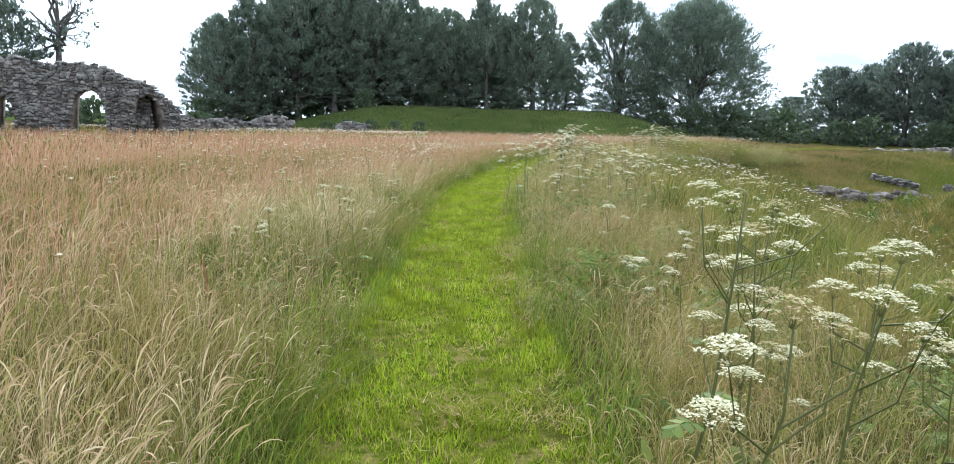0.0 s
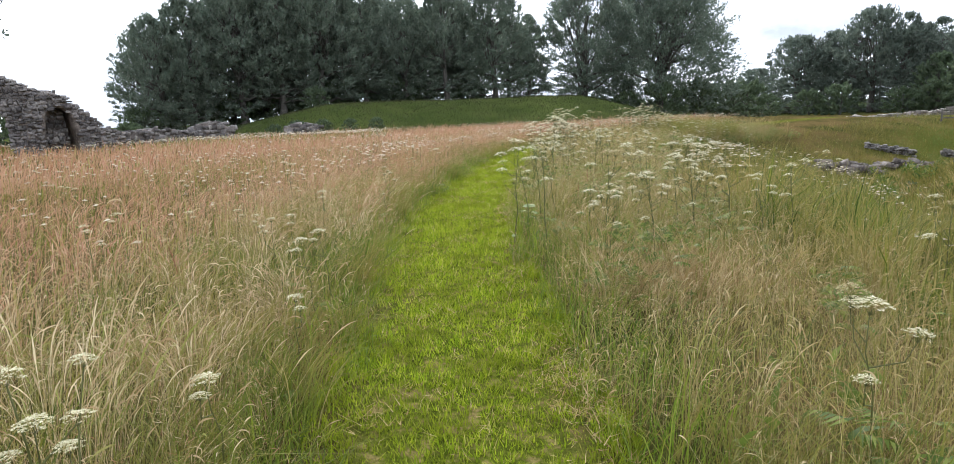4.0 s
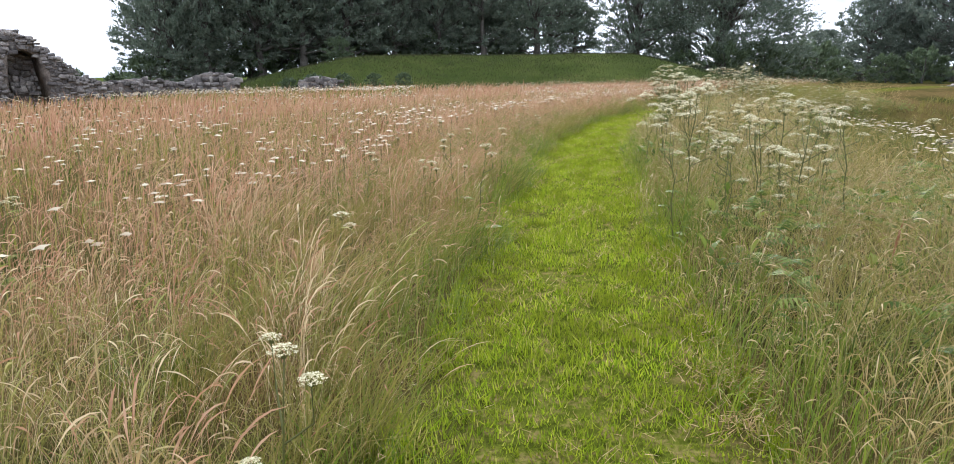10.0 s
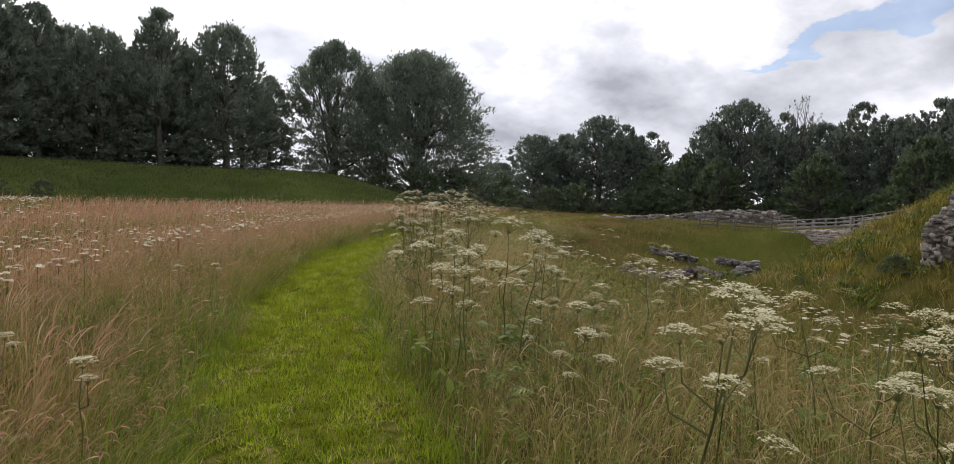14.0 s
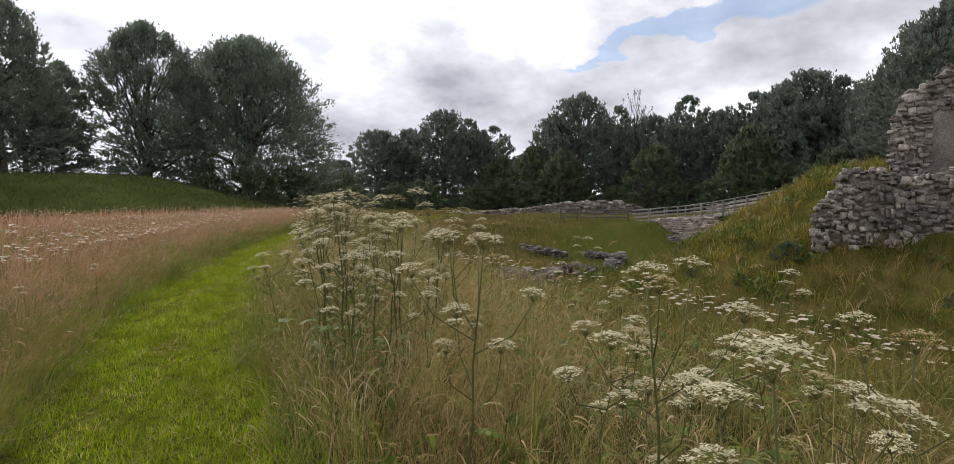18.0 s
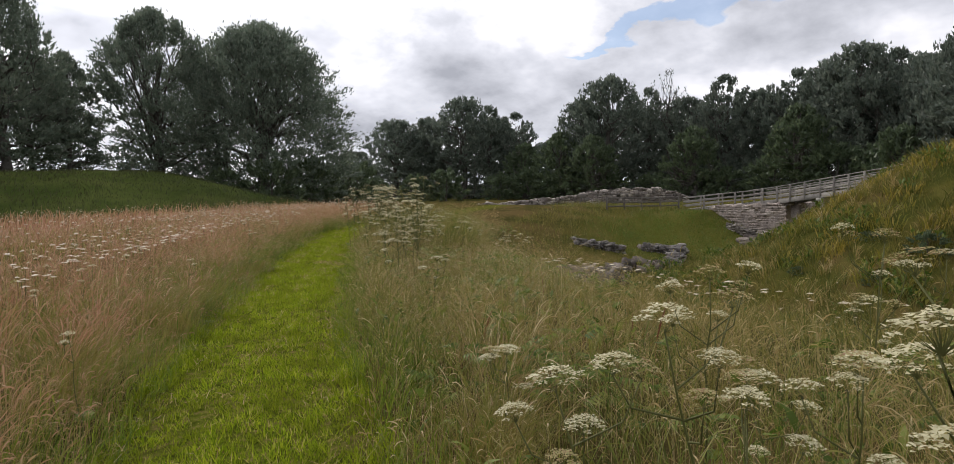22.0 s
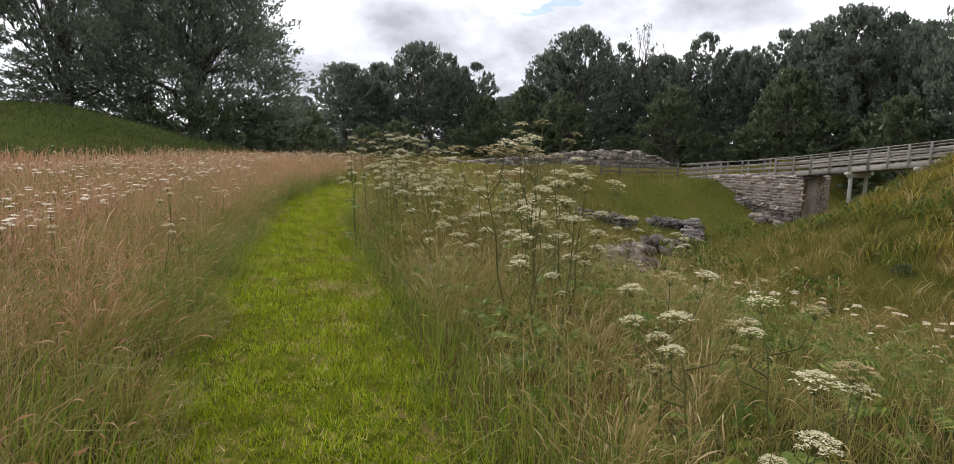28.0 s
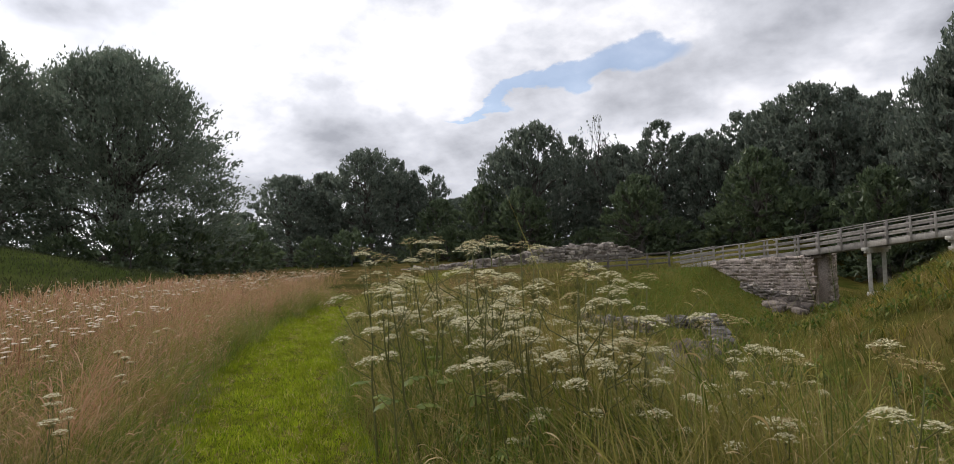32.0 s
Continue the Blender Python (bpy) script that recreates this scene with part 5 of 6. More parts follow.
def stuff(name, label, V, T, mats, slot=None, category="grass"):
    return thing(name, label, category, kind="stuff", mesh=fast_mesh(name, V, T, mats, slot))


def clumpy(xy, scale, seed):
    return np.sin(xy[:, 0] * scale + seed) * np.cos(xy[:, 1] * scale * 1.13 + seed * 2) + 0.6 * np.sin(xy[:, 0] * scale * 2.7 - xy[:, 1] * scale * 1.9 + seed)


def far_flowers():
    """White heads dotted over the meadow, too many to count: a thin stalk and a small ragged disc each."""
    r = np.random.default_rng(23)
    n = 7500
    s = -2.8 - r.uniform(0, 1, n) ** 1.8 * 51.5
    u = r.uniform(10, 84, n)
    q = beside(u, s)
    band = r.uniform(0, 1, 2600)
    b = np.stack([r.uniform(-34, 0, 2600), 51 + band * 10 + r.normal(0, 1.6, 2600)], 1)
    keep = np.array([noise.noise(Vector((x * 0.16, y * 0.16, 4))) > -0.25 for x, y in q]) & (r.uniform(0, 1, n) < np.interp(q[:, 1], [12, 26], [0.22, 1.0])) & (ridge(q[:, 0], q[:, 1]) < 0.05)
    slope = beside(r.uniform(13, 62, 2200), 5.2 + r.uniform(0, 1, 2200) ** 1.5 * 12)
    slope = slope[clumpy(slope, 0.5, 4.0) + 0.6 * r.normal(0, 1, len(slope)) > 0.0]
    xy = np.concatenate([q[keep], b, slope])
    P = put(xy)
    m = len(P)
    h = r.uniform(0.52, 0.68, m)
    R = r.uniform(0.028, 0.055, m) * np.interp(xy[:, 1], [14, 28], [1.0, 1.5])
    strip = np.arange(m) >= keep.sum()
    strip[keep.sum() + len(b):] = False
    h[strip] += 0.02
    R[strip] *= 1.25
    k = 8
    a = np.arange(k) * 2 * np.pi / k
    ringr = R[:, None] * r.uniform(0.75, 1.2, (m, k)) * np.where(np.arange(k) % 2, 1.0, 0.55)
    tilt = r.normal(0, 0.08, (m, 2))
    top = P + np.array([0, 0, 1]) * h[:, None]
    ring = top[:, None] + np.stack([np.cos(a) * ringr, np.sin(a) * ringr, ringr * (np.cos(a) * tilt[:, :1] + np.sin(a) * tilt[:, 1:]) - 0.008], -1)
    V = np.concatenate([top[:, None] + np.array([0, 0, 0.008]), ring, top[:, None] - np.array([0.003, 0, 0.01]), top[:, None] + np.array([0.003, 0, -0.01]), P[:, None]], 1)
    f = [(0, j + 1, (j + 1) % k + 1) for j in range(k)] + [(9, 10, 11)]
    T = np.asarray(f)[None] + (np.arange(m) * 12)[:, None, None]
    stuff("meadow_flowers", "white flat flower heads scattered over the meadow", V.reshape(-1, 3), T.reshape(-1, 3), [M_YARROW, M_STEM], np.tile([0] * 8 + [1], m), "flowers")


far_flowers()

# ---- grasses, nearest last ----


def sown(u0, u1, s0, s1, n, r, power=1.0):
    """Places strewn beside the track, thicker towards s0."""
    u = r.uniform(u0, u1, n)
    s = s0 + (s1 - s0) * r.uniform(0, 1, n) ** power
    return beside(u, s), s


def field(name, label, xy, r, hgt, var, wide, bend, levels, widths, mat, wind=(0.5, 1.2), cl=1.6, s=None, soft=(0.4, 0.7, 1.2), nod=0.0):
    """One sowing of grass; towards the track it stays lower and leans out over it."""
    P = put(xy)
    n = len(P)
    lift = 1 + 0.24 * clumpy(xy, cl, 1.0) + 0.16 * clumpy(xy, cl * 2.7, 4.0)
    H = hgt * (1 + var * r.normal(0, 1, n)).clip(0.35, 1.7) * lift
    head = wind[0] + r.normal(0, wind[1], n) + 0.8 * clumpy(xy, 0.9, 2.0)
    B = (bend * (1 + 0.45 * r.normal(0, 1, n))).clip(0.02, 1.1)
    if s is not None:
        edge = sstep((np.abs(s) - soft[1]) / soft[2])
        H *= soft[0] + (1 - soft[0]) * edge
        B += 0.3 * (1 - edge)
    V, T = ribbons(P, H, wide * r.uniform(0.6, 1.4, n), head, B, levels, widths, None, nod)
    return stuff(name, label, V, T, mat)


def hooked(P, H, heading, lean, head, arc, thin, wide, r):
    """Seed stalks whose soft heads arch over: upright stem, then a curved spindle."""
    n = len(P)
    thin = np.full(n, thin)
    out = np.stack([np.cos(heading), np.sin(heading), 0 * heading], -1)
    across = np.stack([-np.sin(heading), np.cos(heading), 0 * heading], -1)
    up = np.array([0, 0, 1.0])
    turn = r.uniform(0, 6.28, n)[:, None]
    c = lambda v: np.asarray(v)[:, None]
    rows, p = [], P
    for s, w in ((0, 1.0), (0.5, 0.9)):
        q = P + out * c(H * lean * s ** 2) + up * c(H * (s - 0.25 * lean * s ** 2))
        rows.append((q, 2 * lean * s, c(thin * w)))
    p = P + out * c(H * lean) + up * c(H * (1 - 0.25 * lean))
    th = np.arctan(2 * lean)
    rows.append((p, th, c(thin * 0.9)))
    for j, w in enumerate((0.8, 1.0, 0.62)):
        a = th + arc * (j + 0.6) / 4
        p = p + out * c(head / 4 * np.sin(a)) + up * c(head / 4 * np.cos(a))
        rows.append((p, a, c(wide * w)))
    a = th + arc
    tip = p + out * c(head / 4 * np.sin(a)) + up * c(head / 4 * np.cos(a))
    vs = []
    for q, a, w in rows:
        side = (out * c(np.cos(a)) - up * c(np.sin(a))) * np.cos(turn) + across * np.sin(turn)
        vs += [q - side * w * 0.5, q + side * w * 0.5]
    V = np.stack(vs + [tip], 1)
    m, k = 13, 6
    f = []
    for i in range(k - 1):
        b = 2 * i
        f += [(b, b + 1, b + 3), (b, b + 3, b + 2)]
    f.append((10, 11, 12))
    return V.reshape(-1, 3), (np.asarray(f)[None] + (np.arange(n) * m)[:, None, None]).reshape(-1, 3)


BLADE = [0.75, 1.0, 0.85, 0.55]
HEAD = [0.22, 0.2, 0.18, 0.16, 0.75, 1.0, 0.6]


def arching(P, L, heading, a0, a1, W, profile, r, sag=1.35):
    """Long blades or seed stalks that rise at the angle a0 from upright and bow over to a1 at the tip."""
    n, k = len(P), len(profile)
    out = np.stack([np.cos(heading), np.sin(heading), 0 * heading], -1)
    across = np.stack([-np.sin(heading), np.cos(heading), 0 * heading], -1)
    up = np.array([0, 0, 1.0])
    turn = r.uniform(0, 6.28, n)[:, None]
    p, vs = P, []
    share = [1 / k] * k if profile is not HEAD else [0.3, 0.24, 0.18, 0.1, 0.06, 0.06, 0.06]
    for j, w in enumerate(profile):
        a = (a0 + (a1 - a0) * (j / k) ** sag)[:, None]
        side = (out * np.cos(a) - up * np.sin(a)) * np.cos(turn) + across * np.sin(turn)
        half = side * (0.5 * w * W)[:, None]
        vs += [p - half, p + half]
        p = p + (out * np.sin(a) + up * np.cos(a)) * (L * share[j])[:, None]
    V = np.stack(vs + [p], 1)
    f = []
    for i in range(k - 1):
        b = 2 * i
        f += [(b, b + 1, b + 3), (b, b + 3, b + 2)]
    f.append((2 * k - 2, 2 * k - 1, 2 * k))
    m = 2 * k + 1
    return V.reshape(-1, 3), (np.asarray(f)[None] + (np.arange(n) * m)[:, None, None]).reshape(-1, 3)


def tussocks(name, label, c, r, each, length, mat, profile=BLADE, wide=0.006, spread=0.11, wind=(0.3, 0.45), lift=0.0, droop=(1.3, 2.3)):
    """Fountains of long grass, each bowing outwards from its own crown and somewhat downwind."""
    n = len(c)
    big = np.repeat(r.uniform(0.7, 1.25, n), each)
    a = r.uniform(0, 6.28, n * each)
    q = np.abs(r.normal(0, 1, n * each))
    off = np.stack([np.cos(a), np.sin(a)], 1) * (q * spread * big)[:, None]
    P = put(np.repeat(c, each, 0) + off)
    P[:, 2] += lift
    w = np.repeat(wind[0] + r.normal(0, 0.8, n), each)
    vx, vy = np.cos(a) + wind[1] * np.cos(w) * 2, np.sin(a) + wind[1] * np.sin(w) * 2
    L = length * big * r.normal(1, 0.22, n * each).clip(0.4, 1.5)
    V, T = arching(P, L, np.arctan2(vy, vx) + r.normal(0, 0.35, n * each), 0.05 + 0.28 * q, r.uniform(*droop, n * each) * np.repeat(r.uniform(0.75, 1.1, n), each), wide * r.uniform(0.6, 1.4, n * each), profile, r, 2.3 if profile is HEAD else 1.35)
    return stuff(name, label, V, T, mat)


def panicles(name, label, xy, r, hgt, mat, s=None):
    """Bent grass: a thin leaning stalk with a loose cone of fine sprays at its top."""
    P = put(xy)
    n, k = len(P), 9
    H = hgt * r.normal(1, 0.18, n).clip(0.5, 1.5) * (1 + 0.18 * clumpy(xy, 1.6, 1.0))
    if s is not None:
        H *= 0.6 + 0.4 * sstep((np.abs(s) - 0.8) / 0.9)
    a, lean = 0.3 + r.normal(0, 1.2, n) + clumpy(xy, 1.1, 2.0), np.abs(r.normal(0.25, 0.2, n))
    out = np.stack([np.cos(a), np.sin(a), 0 * a], 1)
    at = lambda u: P + out * (H * lean * u * u)[:, None] + np.array([0, 0, 1.0]) * (H * u * (1 - 0.22 * lean * u))[:, None]
    side = np.stack([-np.sin(a), np.cos(a), 0 * a], 1) * 0.0011
    tri = [at(0) - side, at(0) + side, at(1.0)]
    for j in range(k):
        u = 0.7 + 0.3 * j / k
        b = j * 2.4 + r.uniform(0, 6.28, n)
        reach = r.uniform(0.03, 0.07, n) * (1.15 - 0.6 * j / k)
        way = np.stack([np.cos(b) * reach, np.sin(b) * reach, reach * r.uniform(0.1, 0.9, n)], 1)
        base = at(u)
        wide = np.cross(way, r.normal(0, 1, (n, 3)))
        wide *= (r.uniform(0.0018, 0.0034, n) / (np.linalg.norm(wide, axis=1) + 1e-6))[:, None]
        tri += [base, base + way * 0.7 + wide, base + way]
    V = np.stack(tri, 1).reshape(-1, 3)
    return stuff(name, label, V, np.arange(len(V)).reshape(-1, 3), mat)


def heads_field(name, label, xy, s, r, hgt, mat, head=(0.05, 0.1), arc=(0.7, 2.3), wide=0.007, grow=None):
    """Seeding grass near the track, all nodding roughly one way."""
    n = len(xy)
    lift = (1 + 0.3 * clumpy(xy, 1.6, 1.0) + 0.2 * clumpy(xy, 4.3, 4.0)).clip(0.4, 1.6)
    edge = sstep((np.abs(s) - 0.75) / 0.9)
    H = hgt * r.normal(1, 0.22, n).clip(0.45, 1.5) * lift * (0.4 + 0.6 * edge)
    if grow is not None:
        H *= grow
    lean = ((0.52 + 0.3 * r.normal(0, 1, n) + 0.2 * clumpy(xy, 1.3, 5.0)) * (0.45 + 0.55 * edge)).clip(0.0, 0.95)
    heading = 0.3 + r.normal(0, 1.5, n) + 1.5 * clumpy(xy, 1.3, 2.0)
    V, T = hooked(put(xy), H, heading, lean, r.uniform(*head, n), r.uniform(*arc, n), 0.0016, wide * r.uniform(0.6, 1.3, n), r)
    return stuff(name, label, V, T, mat)


PLUME = ([0, 0.7, 0.87, 1], [0.25, 0.3, 1, 0])
SHORT = ([0, 0.6, 1], [0.9, 1, 0])


def wobble(xy, s, amount=0.25):
    """Thins the sowing back from the track's edge unevenly."""
    edge = 0.82 + amount * clumpy(xy, 1.9, 3.0) + 0.05 * clumpy(xy, 7.0, 1.0)
    return np.abs(s) > edge


# tussocks that stand out by the track: tan, green, dry brome
STRAW_SPOTS = [(-1.6, 2.7), (-1.35, 2.35), (-1.85, 3.1), (-1.0, 2.75), (-1.15, 3.3), (-1.0, 8.5), (-1.25, 8.8), (-0.6, 14.6), (-0.9, 14.3), (1.0, 19.1)]
GREEN_SPOTS = [(-0.85, 3.9), (-0.8, 3.4), (-1.3, 4.0), (-0.45, 8.3), (-0.55, 8.0), (-0.75, 7.7), (-0.6, 8.6), (1.75, 7.5), (2.1, 7.4), (2.4, 7.7), (1.6, 7.1), (1.7, 9.8), (11.4, 34.6), (11.8, 35.0)]
BROME_SPOTS = [(1.1, 2.7), (1.3, 2.45), (1.55, 2.55), (1.25, 3.0), (1.75, 2.9), (1.45, 2.2), (1.9, 2.5), (1.6, 3.3), (2.1, 3.0), (1.3, 2.0), (2.2, 10.2), (2.5, 10.4), (2.0, 10.5), (2.35, 7.6), (1.9, 7.9), (8.2, 31.6), (9.3, 32.0), (8.7, 31.2)]

# places where withered clippings lie thick on the track
SPOTS = [(1.91, 14.87), (2.05, 15.3), (1.16, 8.29), (1.16, 8.7), (12.05, 38.7), (12.01, 39.2), (13.3, 40.5), (0.74, 3.69), (0.18, 3.7), (0.95, 7.02)]


def build_grass():
    r = np.random.default_rng(31)
    # far meadow, mid meadow, and the edge of the track
    xy, s = sown(8, 88, -11, -62, 66000, r, 1.3)
    xy = xy[ridge(xy[:, 0], xy[:, 1]) < 0.04]
    field("far_meadow", "pinkish brown ripe meadow grass stretching to the ruins", xy, r, 0.6, 0.2, 0.026, 0.4, *SHORT, M_PINK)
    xy, s = sown(9, 84, -3.0, -11.5, 46000, r, 1.15)
    field("meadow_grass", "pinkish tan seeding meadow grass", xy, r, 0.6, 0.2, 0.012, 0.25, *PLUME, M_PINK, nod=0.25)
    xy, s = sown(9, 84, -2.8, -11.5, 20000, r)
    field("meadow_blades", "green grass blades under the ripe meadow", xy, r, 0.42, 0.25, 0.011, 0.35, *SHORT, M_GREEN)
    xy, s = sown(11, 78, -0.62, -3.6, 36000, r, 1.3)
    k = wobble(xy, s) & (clumpy(xy, 0.8, 7.0) > -0.5 + 0.8 * r.normal(0, 1, len(xy)).clip(-1, 1))
    k &= r.uniform(0, 1, len(xy)) < 0.4 + 0.6 * sstep((np.abs(s) - 0.9) / 0.8)
    red = r.uniform(0, 1, len(xy)) < 0.9 * sstep((xy[:, 1] - 11) / 9)
    j, k = k & red, k & ~red
    heads_field("meadow_edge", "tan seeding grass nodding over the mown track", xy[k], s[k], r, 0.62, M_STRAW)
    heads_field("meadow_edge", "reddish seeding grass nodding over the mown track", xy[j], s[j], r, 0.62, M_PINK)
    xy, s = sown(11, 78, -0.55, -3.2, 62000, r, 1.3)
    k = wobble(xy, s, 0.2)
    field("edge_blades", "green grass blades along the track's edge", xy[k], r, 0.44, 0.35, 0.0055, 0.8, *SHORT, M_GREEN, s=s[k], soft=(0.35, 0.6, 0.8))
    for side, name in ((-1, "track_verge"), (1, "track_verge")):
        xy, s = sown(11, 78, side * 0.62, side * 1.35, 20000, r, 1.3)
        k = np.abs(s) > 0.7 + 0.1 * clumpy(xy, 2.3, 3.0 + side)
        field(name, "lush green grass along the cut edge of the track", xy[k], r, 0.3, 0.35, 0.006, 0.5, *SHORT, M_LUSH, s=s[k], soft=(0.5, 0.65, 0.3))
    # right side: brome and green blades, then the ditch's rough grass
    xy, s = sown(11, 80, 0.62, 4.6, 35000, r, 1.3)
    k = wobble(xy, s) & (clumpy(xy, 0.9, 3.0) > -0.6 + 0.8 * r.normal(0, 1, len(xy)).clip(-1, 1))
    k &= r.uniform(0, 1, len(xy)) < np.interp(xy[:, 1], [20, 28], [1.0, 0.8])
    heads_field("brome_grass", "dry drooping brome among the hogweed", xy[k], s[k], r, 0.64, M_BROME, (0.05, 0.11), (0.5, 2.3), 0.0066, np.interp(xy[k][:, 1], [9, 12, 25, 29, 36, 39, 44], [0.9, 1.15, 1.1, 0.9, 0.95, 1.35, 1.5]))
    xy, s = sown(11, 80, 0.6, 4.6, 46000, r, 1.3)
    k = wobble(xy, s, 0.2)
    field("rank_grass", "long green grass at the foot of the hogweed", xy[k], r, 0.54, 0.34, 0.0058, 0.8, *SHORT, M_GREEN, s=s[k], soft=(0.35, 0.6, 0.8))
    xy, s = sown(57, 72, 1.05, 4.2, 20000, r)
    field("thicket_grass", "tall matted green and brown grass in the thicket", xy, r, 1.15, 0.2, 0.007, 0.45, *SHORT, M_GREEN, s=s)
    xy, s = sown(20, 32, 3.8, 8.5, 11000, r)
    field("rank_weeds", "dark green rank weeds on the edge of the ditch", xy[clumpy(xy, 0.9, 2.0) > -0.7], r, 0.85, 0.25, 0.012, 0.4, *SHORT, M_GREEN)

    # tussocks that bow over the cut edge of the track and among the hogweed
    def crowns(s0, s1, n, power=1.4):
        c, s = sown(12, 76, s0, s1, n, r, power)
        return c[clumpy(c, 0.7, 9.0) + 0.7 * r.normal(0, 1, n) > -0.3]

    def early(c):
        """Keeps those along the first part of the track."""
        return c[c[:, 1] + 5 * r.normal(0, 1, len(c)) < 15]

    def late(c):
        return c[c[:, 1] + 5 * r.normal(0, 1, len(c)) > 14]

    tussocks("straw_tussock", "tan seeding tussocks bowing over the track's edge", np.concatenate([early(crowns(-1.15, -3.6, 330)), np.array(STRAW_SPOTS)]), r, 60, 0.56, M_STRAW, HEAD, 0.0062)
    tussocks("red_tussock", "reddish seeding tussocks in the meadow's edge", late(crowns(-1.3, -4.2, 230)), r, 60, 0.6, M_PINK, HEAD, 0.0078)
    tussocks("green_tussock", "arching green tussocks along the cut edge", np.concatenate([crowns(-1.05, -2.4, 230), crowns(-0.85, -1.5, 170), crowns(1.05, 3.6, 250), np.array(GREEN_SPOTS)]), r, 90, 0.5, M_GREEN, BLADE, 0.0038)
    tussocks("brome_tussock", "dry brome tussocks hanging over at the foot of the hogweed", np.concatenate([crowns(1.15, 4.4, 260), np.array(BROME_SPOTS), np.array([5.7, 25.5]) + r.normal(0, 0.55, (18, 2))]), r, 74, 0.5, M_BROME, HEAD, 0.0056, droop=(1.3, 2.7))
    xy, s = sown(11, 78, -0.85, -5.0, 15000, r, 1.3)
    k = wobble(xy, s, 0.2) & (clumpy(xy, 1.0, 6.0) + 0.6 * r.normal(0, 1, len(xy)) > -0.2)
    red = r.uniform(0, 1, len(xy)) < 0.25 + 0.7 * sstep((xy[:, 1] - 10) / 9)
    panicles("bent_grass", "reddish airy bent grass along the meadow's edge", xy[k & red], r, 0.66, M_PINK, s[k & red])
    panicles("bent_grass", "straw coloured airy grass along the meadow's edge", xy[k & ~red], r, 0.66, M_STRAW, s[k & ~red])
    xy, s = sown(11, 78, 0.9, 4.6, 11000, r, 1.2)
    k = wobble(xy, s, 0.2)
    panicles("bent_grass", "straw coloured airy grass among the hogweed", xy[k], r, 0.74, M_BROME, s[k])
    # long tufted grass combed down the near side of the castle bank
    n = 5200
    c = np.stack([r.uniform(9, 44, n), r.uniform(2, 42, n)], 1)
    d, off = crest_distance(c[:, 0], c[:, 1]), off_track(c[:, 0], c[:, 1])
    c = c[(d > 0.3) & (d < 17) & (off > 4.2) & (clumpy(c, 0.9, 3.0) + 0.8 * r.normal(0, 1, n) > -0.5)]
    k = r.uniform(0, 1, len(c)) < 0.68
    for mat, cc, name, label in ((M_BANK, c[k], "bank_tussock", "olive green tufts of long grass on the bank"), (M_BROME, c[~k][::2], "bank_tussock", "dry straw tufts on the bank")):
        tussocks(name, label, cc, r, 15, 0.62, mat, [0.8, 1.0, 0.6], 0.02, 0.17, wind=(3.0, 0.5))
    n = 200000
    xy = np.stack([r.uniform(4, 62, n), r.uniform(-4, 66, n)], 1)
    d, off = crest_distance(xy[:, 0], xy[:, 1]), off_track(xy[:, 0], xy[:, 1])
    keep = (off > 4.0) & (d > -1) & (d < 34) & (grazed(xy[:, 0], xy[:, 1]) < r.uniform(0.15, 1.0, n))
    xy = xy[keep]
    field("bank_grass", "rough green and gold grass on the ditch and bank", xy, r, 0.36, 0.45, 0.024, 0.5, [0, 1], [1, 0], M_BANK, cl=1.1)
    xy = np.stack([r.uniform(36, 58, 40000), r.uniform(43, 56, 40000)], 1)
    xy = xy[grazed(xy[:, 0], xy[:, 1]) > r.uniform(0.2, 0.9, len(xy))]
    field("ditch_turf", "short green turf on the ditch's far slope", xy, r, 0.1, 0.3, 0.035, 0.5, [0, 1], [1, 0], M_TURFBLADE)
    xy = np.stack([r.uniform(10, 50, 120000), r.uniform(0, 52, 120000)], 1)
    d, off = crest_distance(xy[:, 0], xy[:, 1]), off_track(xy[:, 0], xy[:, 1])
    xy = xy[(off > 5) & (d > 0) & (d < 15) & (clumpy(xy, 0.8, 6.0) + 0.5 * clumpy(xy, 2.3, 1.0) > 0.75)]
    P = put(xy)
    P[:, 2] += r.uniform(0.05, 0.5, len(P))
    V, T = ribbons(P, r.uniform(0.15, 0.35, len(P)), r.uniform(0.06, 0.12, len(P)), r.uniform(0, 6.28, len(P)), r.uniform(0.5, 1.0, len(P)), [0, 0.5, 1], [0.3, 1, 0])
    stuff("bank_herbs", "leafy green herbs in clumps on the bank", V, T, M_HERB, category="plants")
    n = 60000
    xy = np.stack([r.uniform(-24, 42, n), r.uniform(64, 90, n)], 1)
    xy = xy[ridge(xy[:, 0], xy[:, 1]) > 0.03]
    field("mound_grass", "short green grass on the mound, tree shade in its colour", xy, r, 0.16, 0.3, 0.05, 0.3, [0, 1], [1, 0], M_MOUND, cl=0.5)
    # tussocks of golden grass, thickest high on the bank
    n = 2600
    c = np.stack([r.uniform(22, 50, n), r.uniform(0, 42, n)], 1)
    d = crest_distance(c[:, 0], c[:, 1])
    c = c[(d > 0.2) & (d < 10) & (r.uniform(0, 14, n) > d) & (clumpy(c, 0.6, 2.0) > -0.5)]
    xy = np.repeat(c, 16, 0) + r.normal(0, 0.2, (len(c) * 16, 2))
    P = put(xy)
    a = np.arctan2(*(xy - np.repeat(c, 16, 0)).T[::-1])
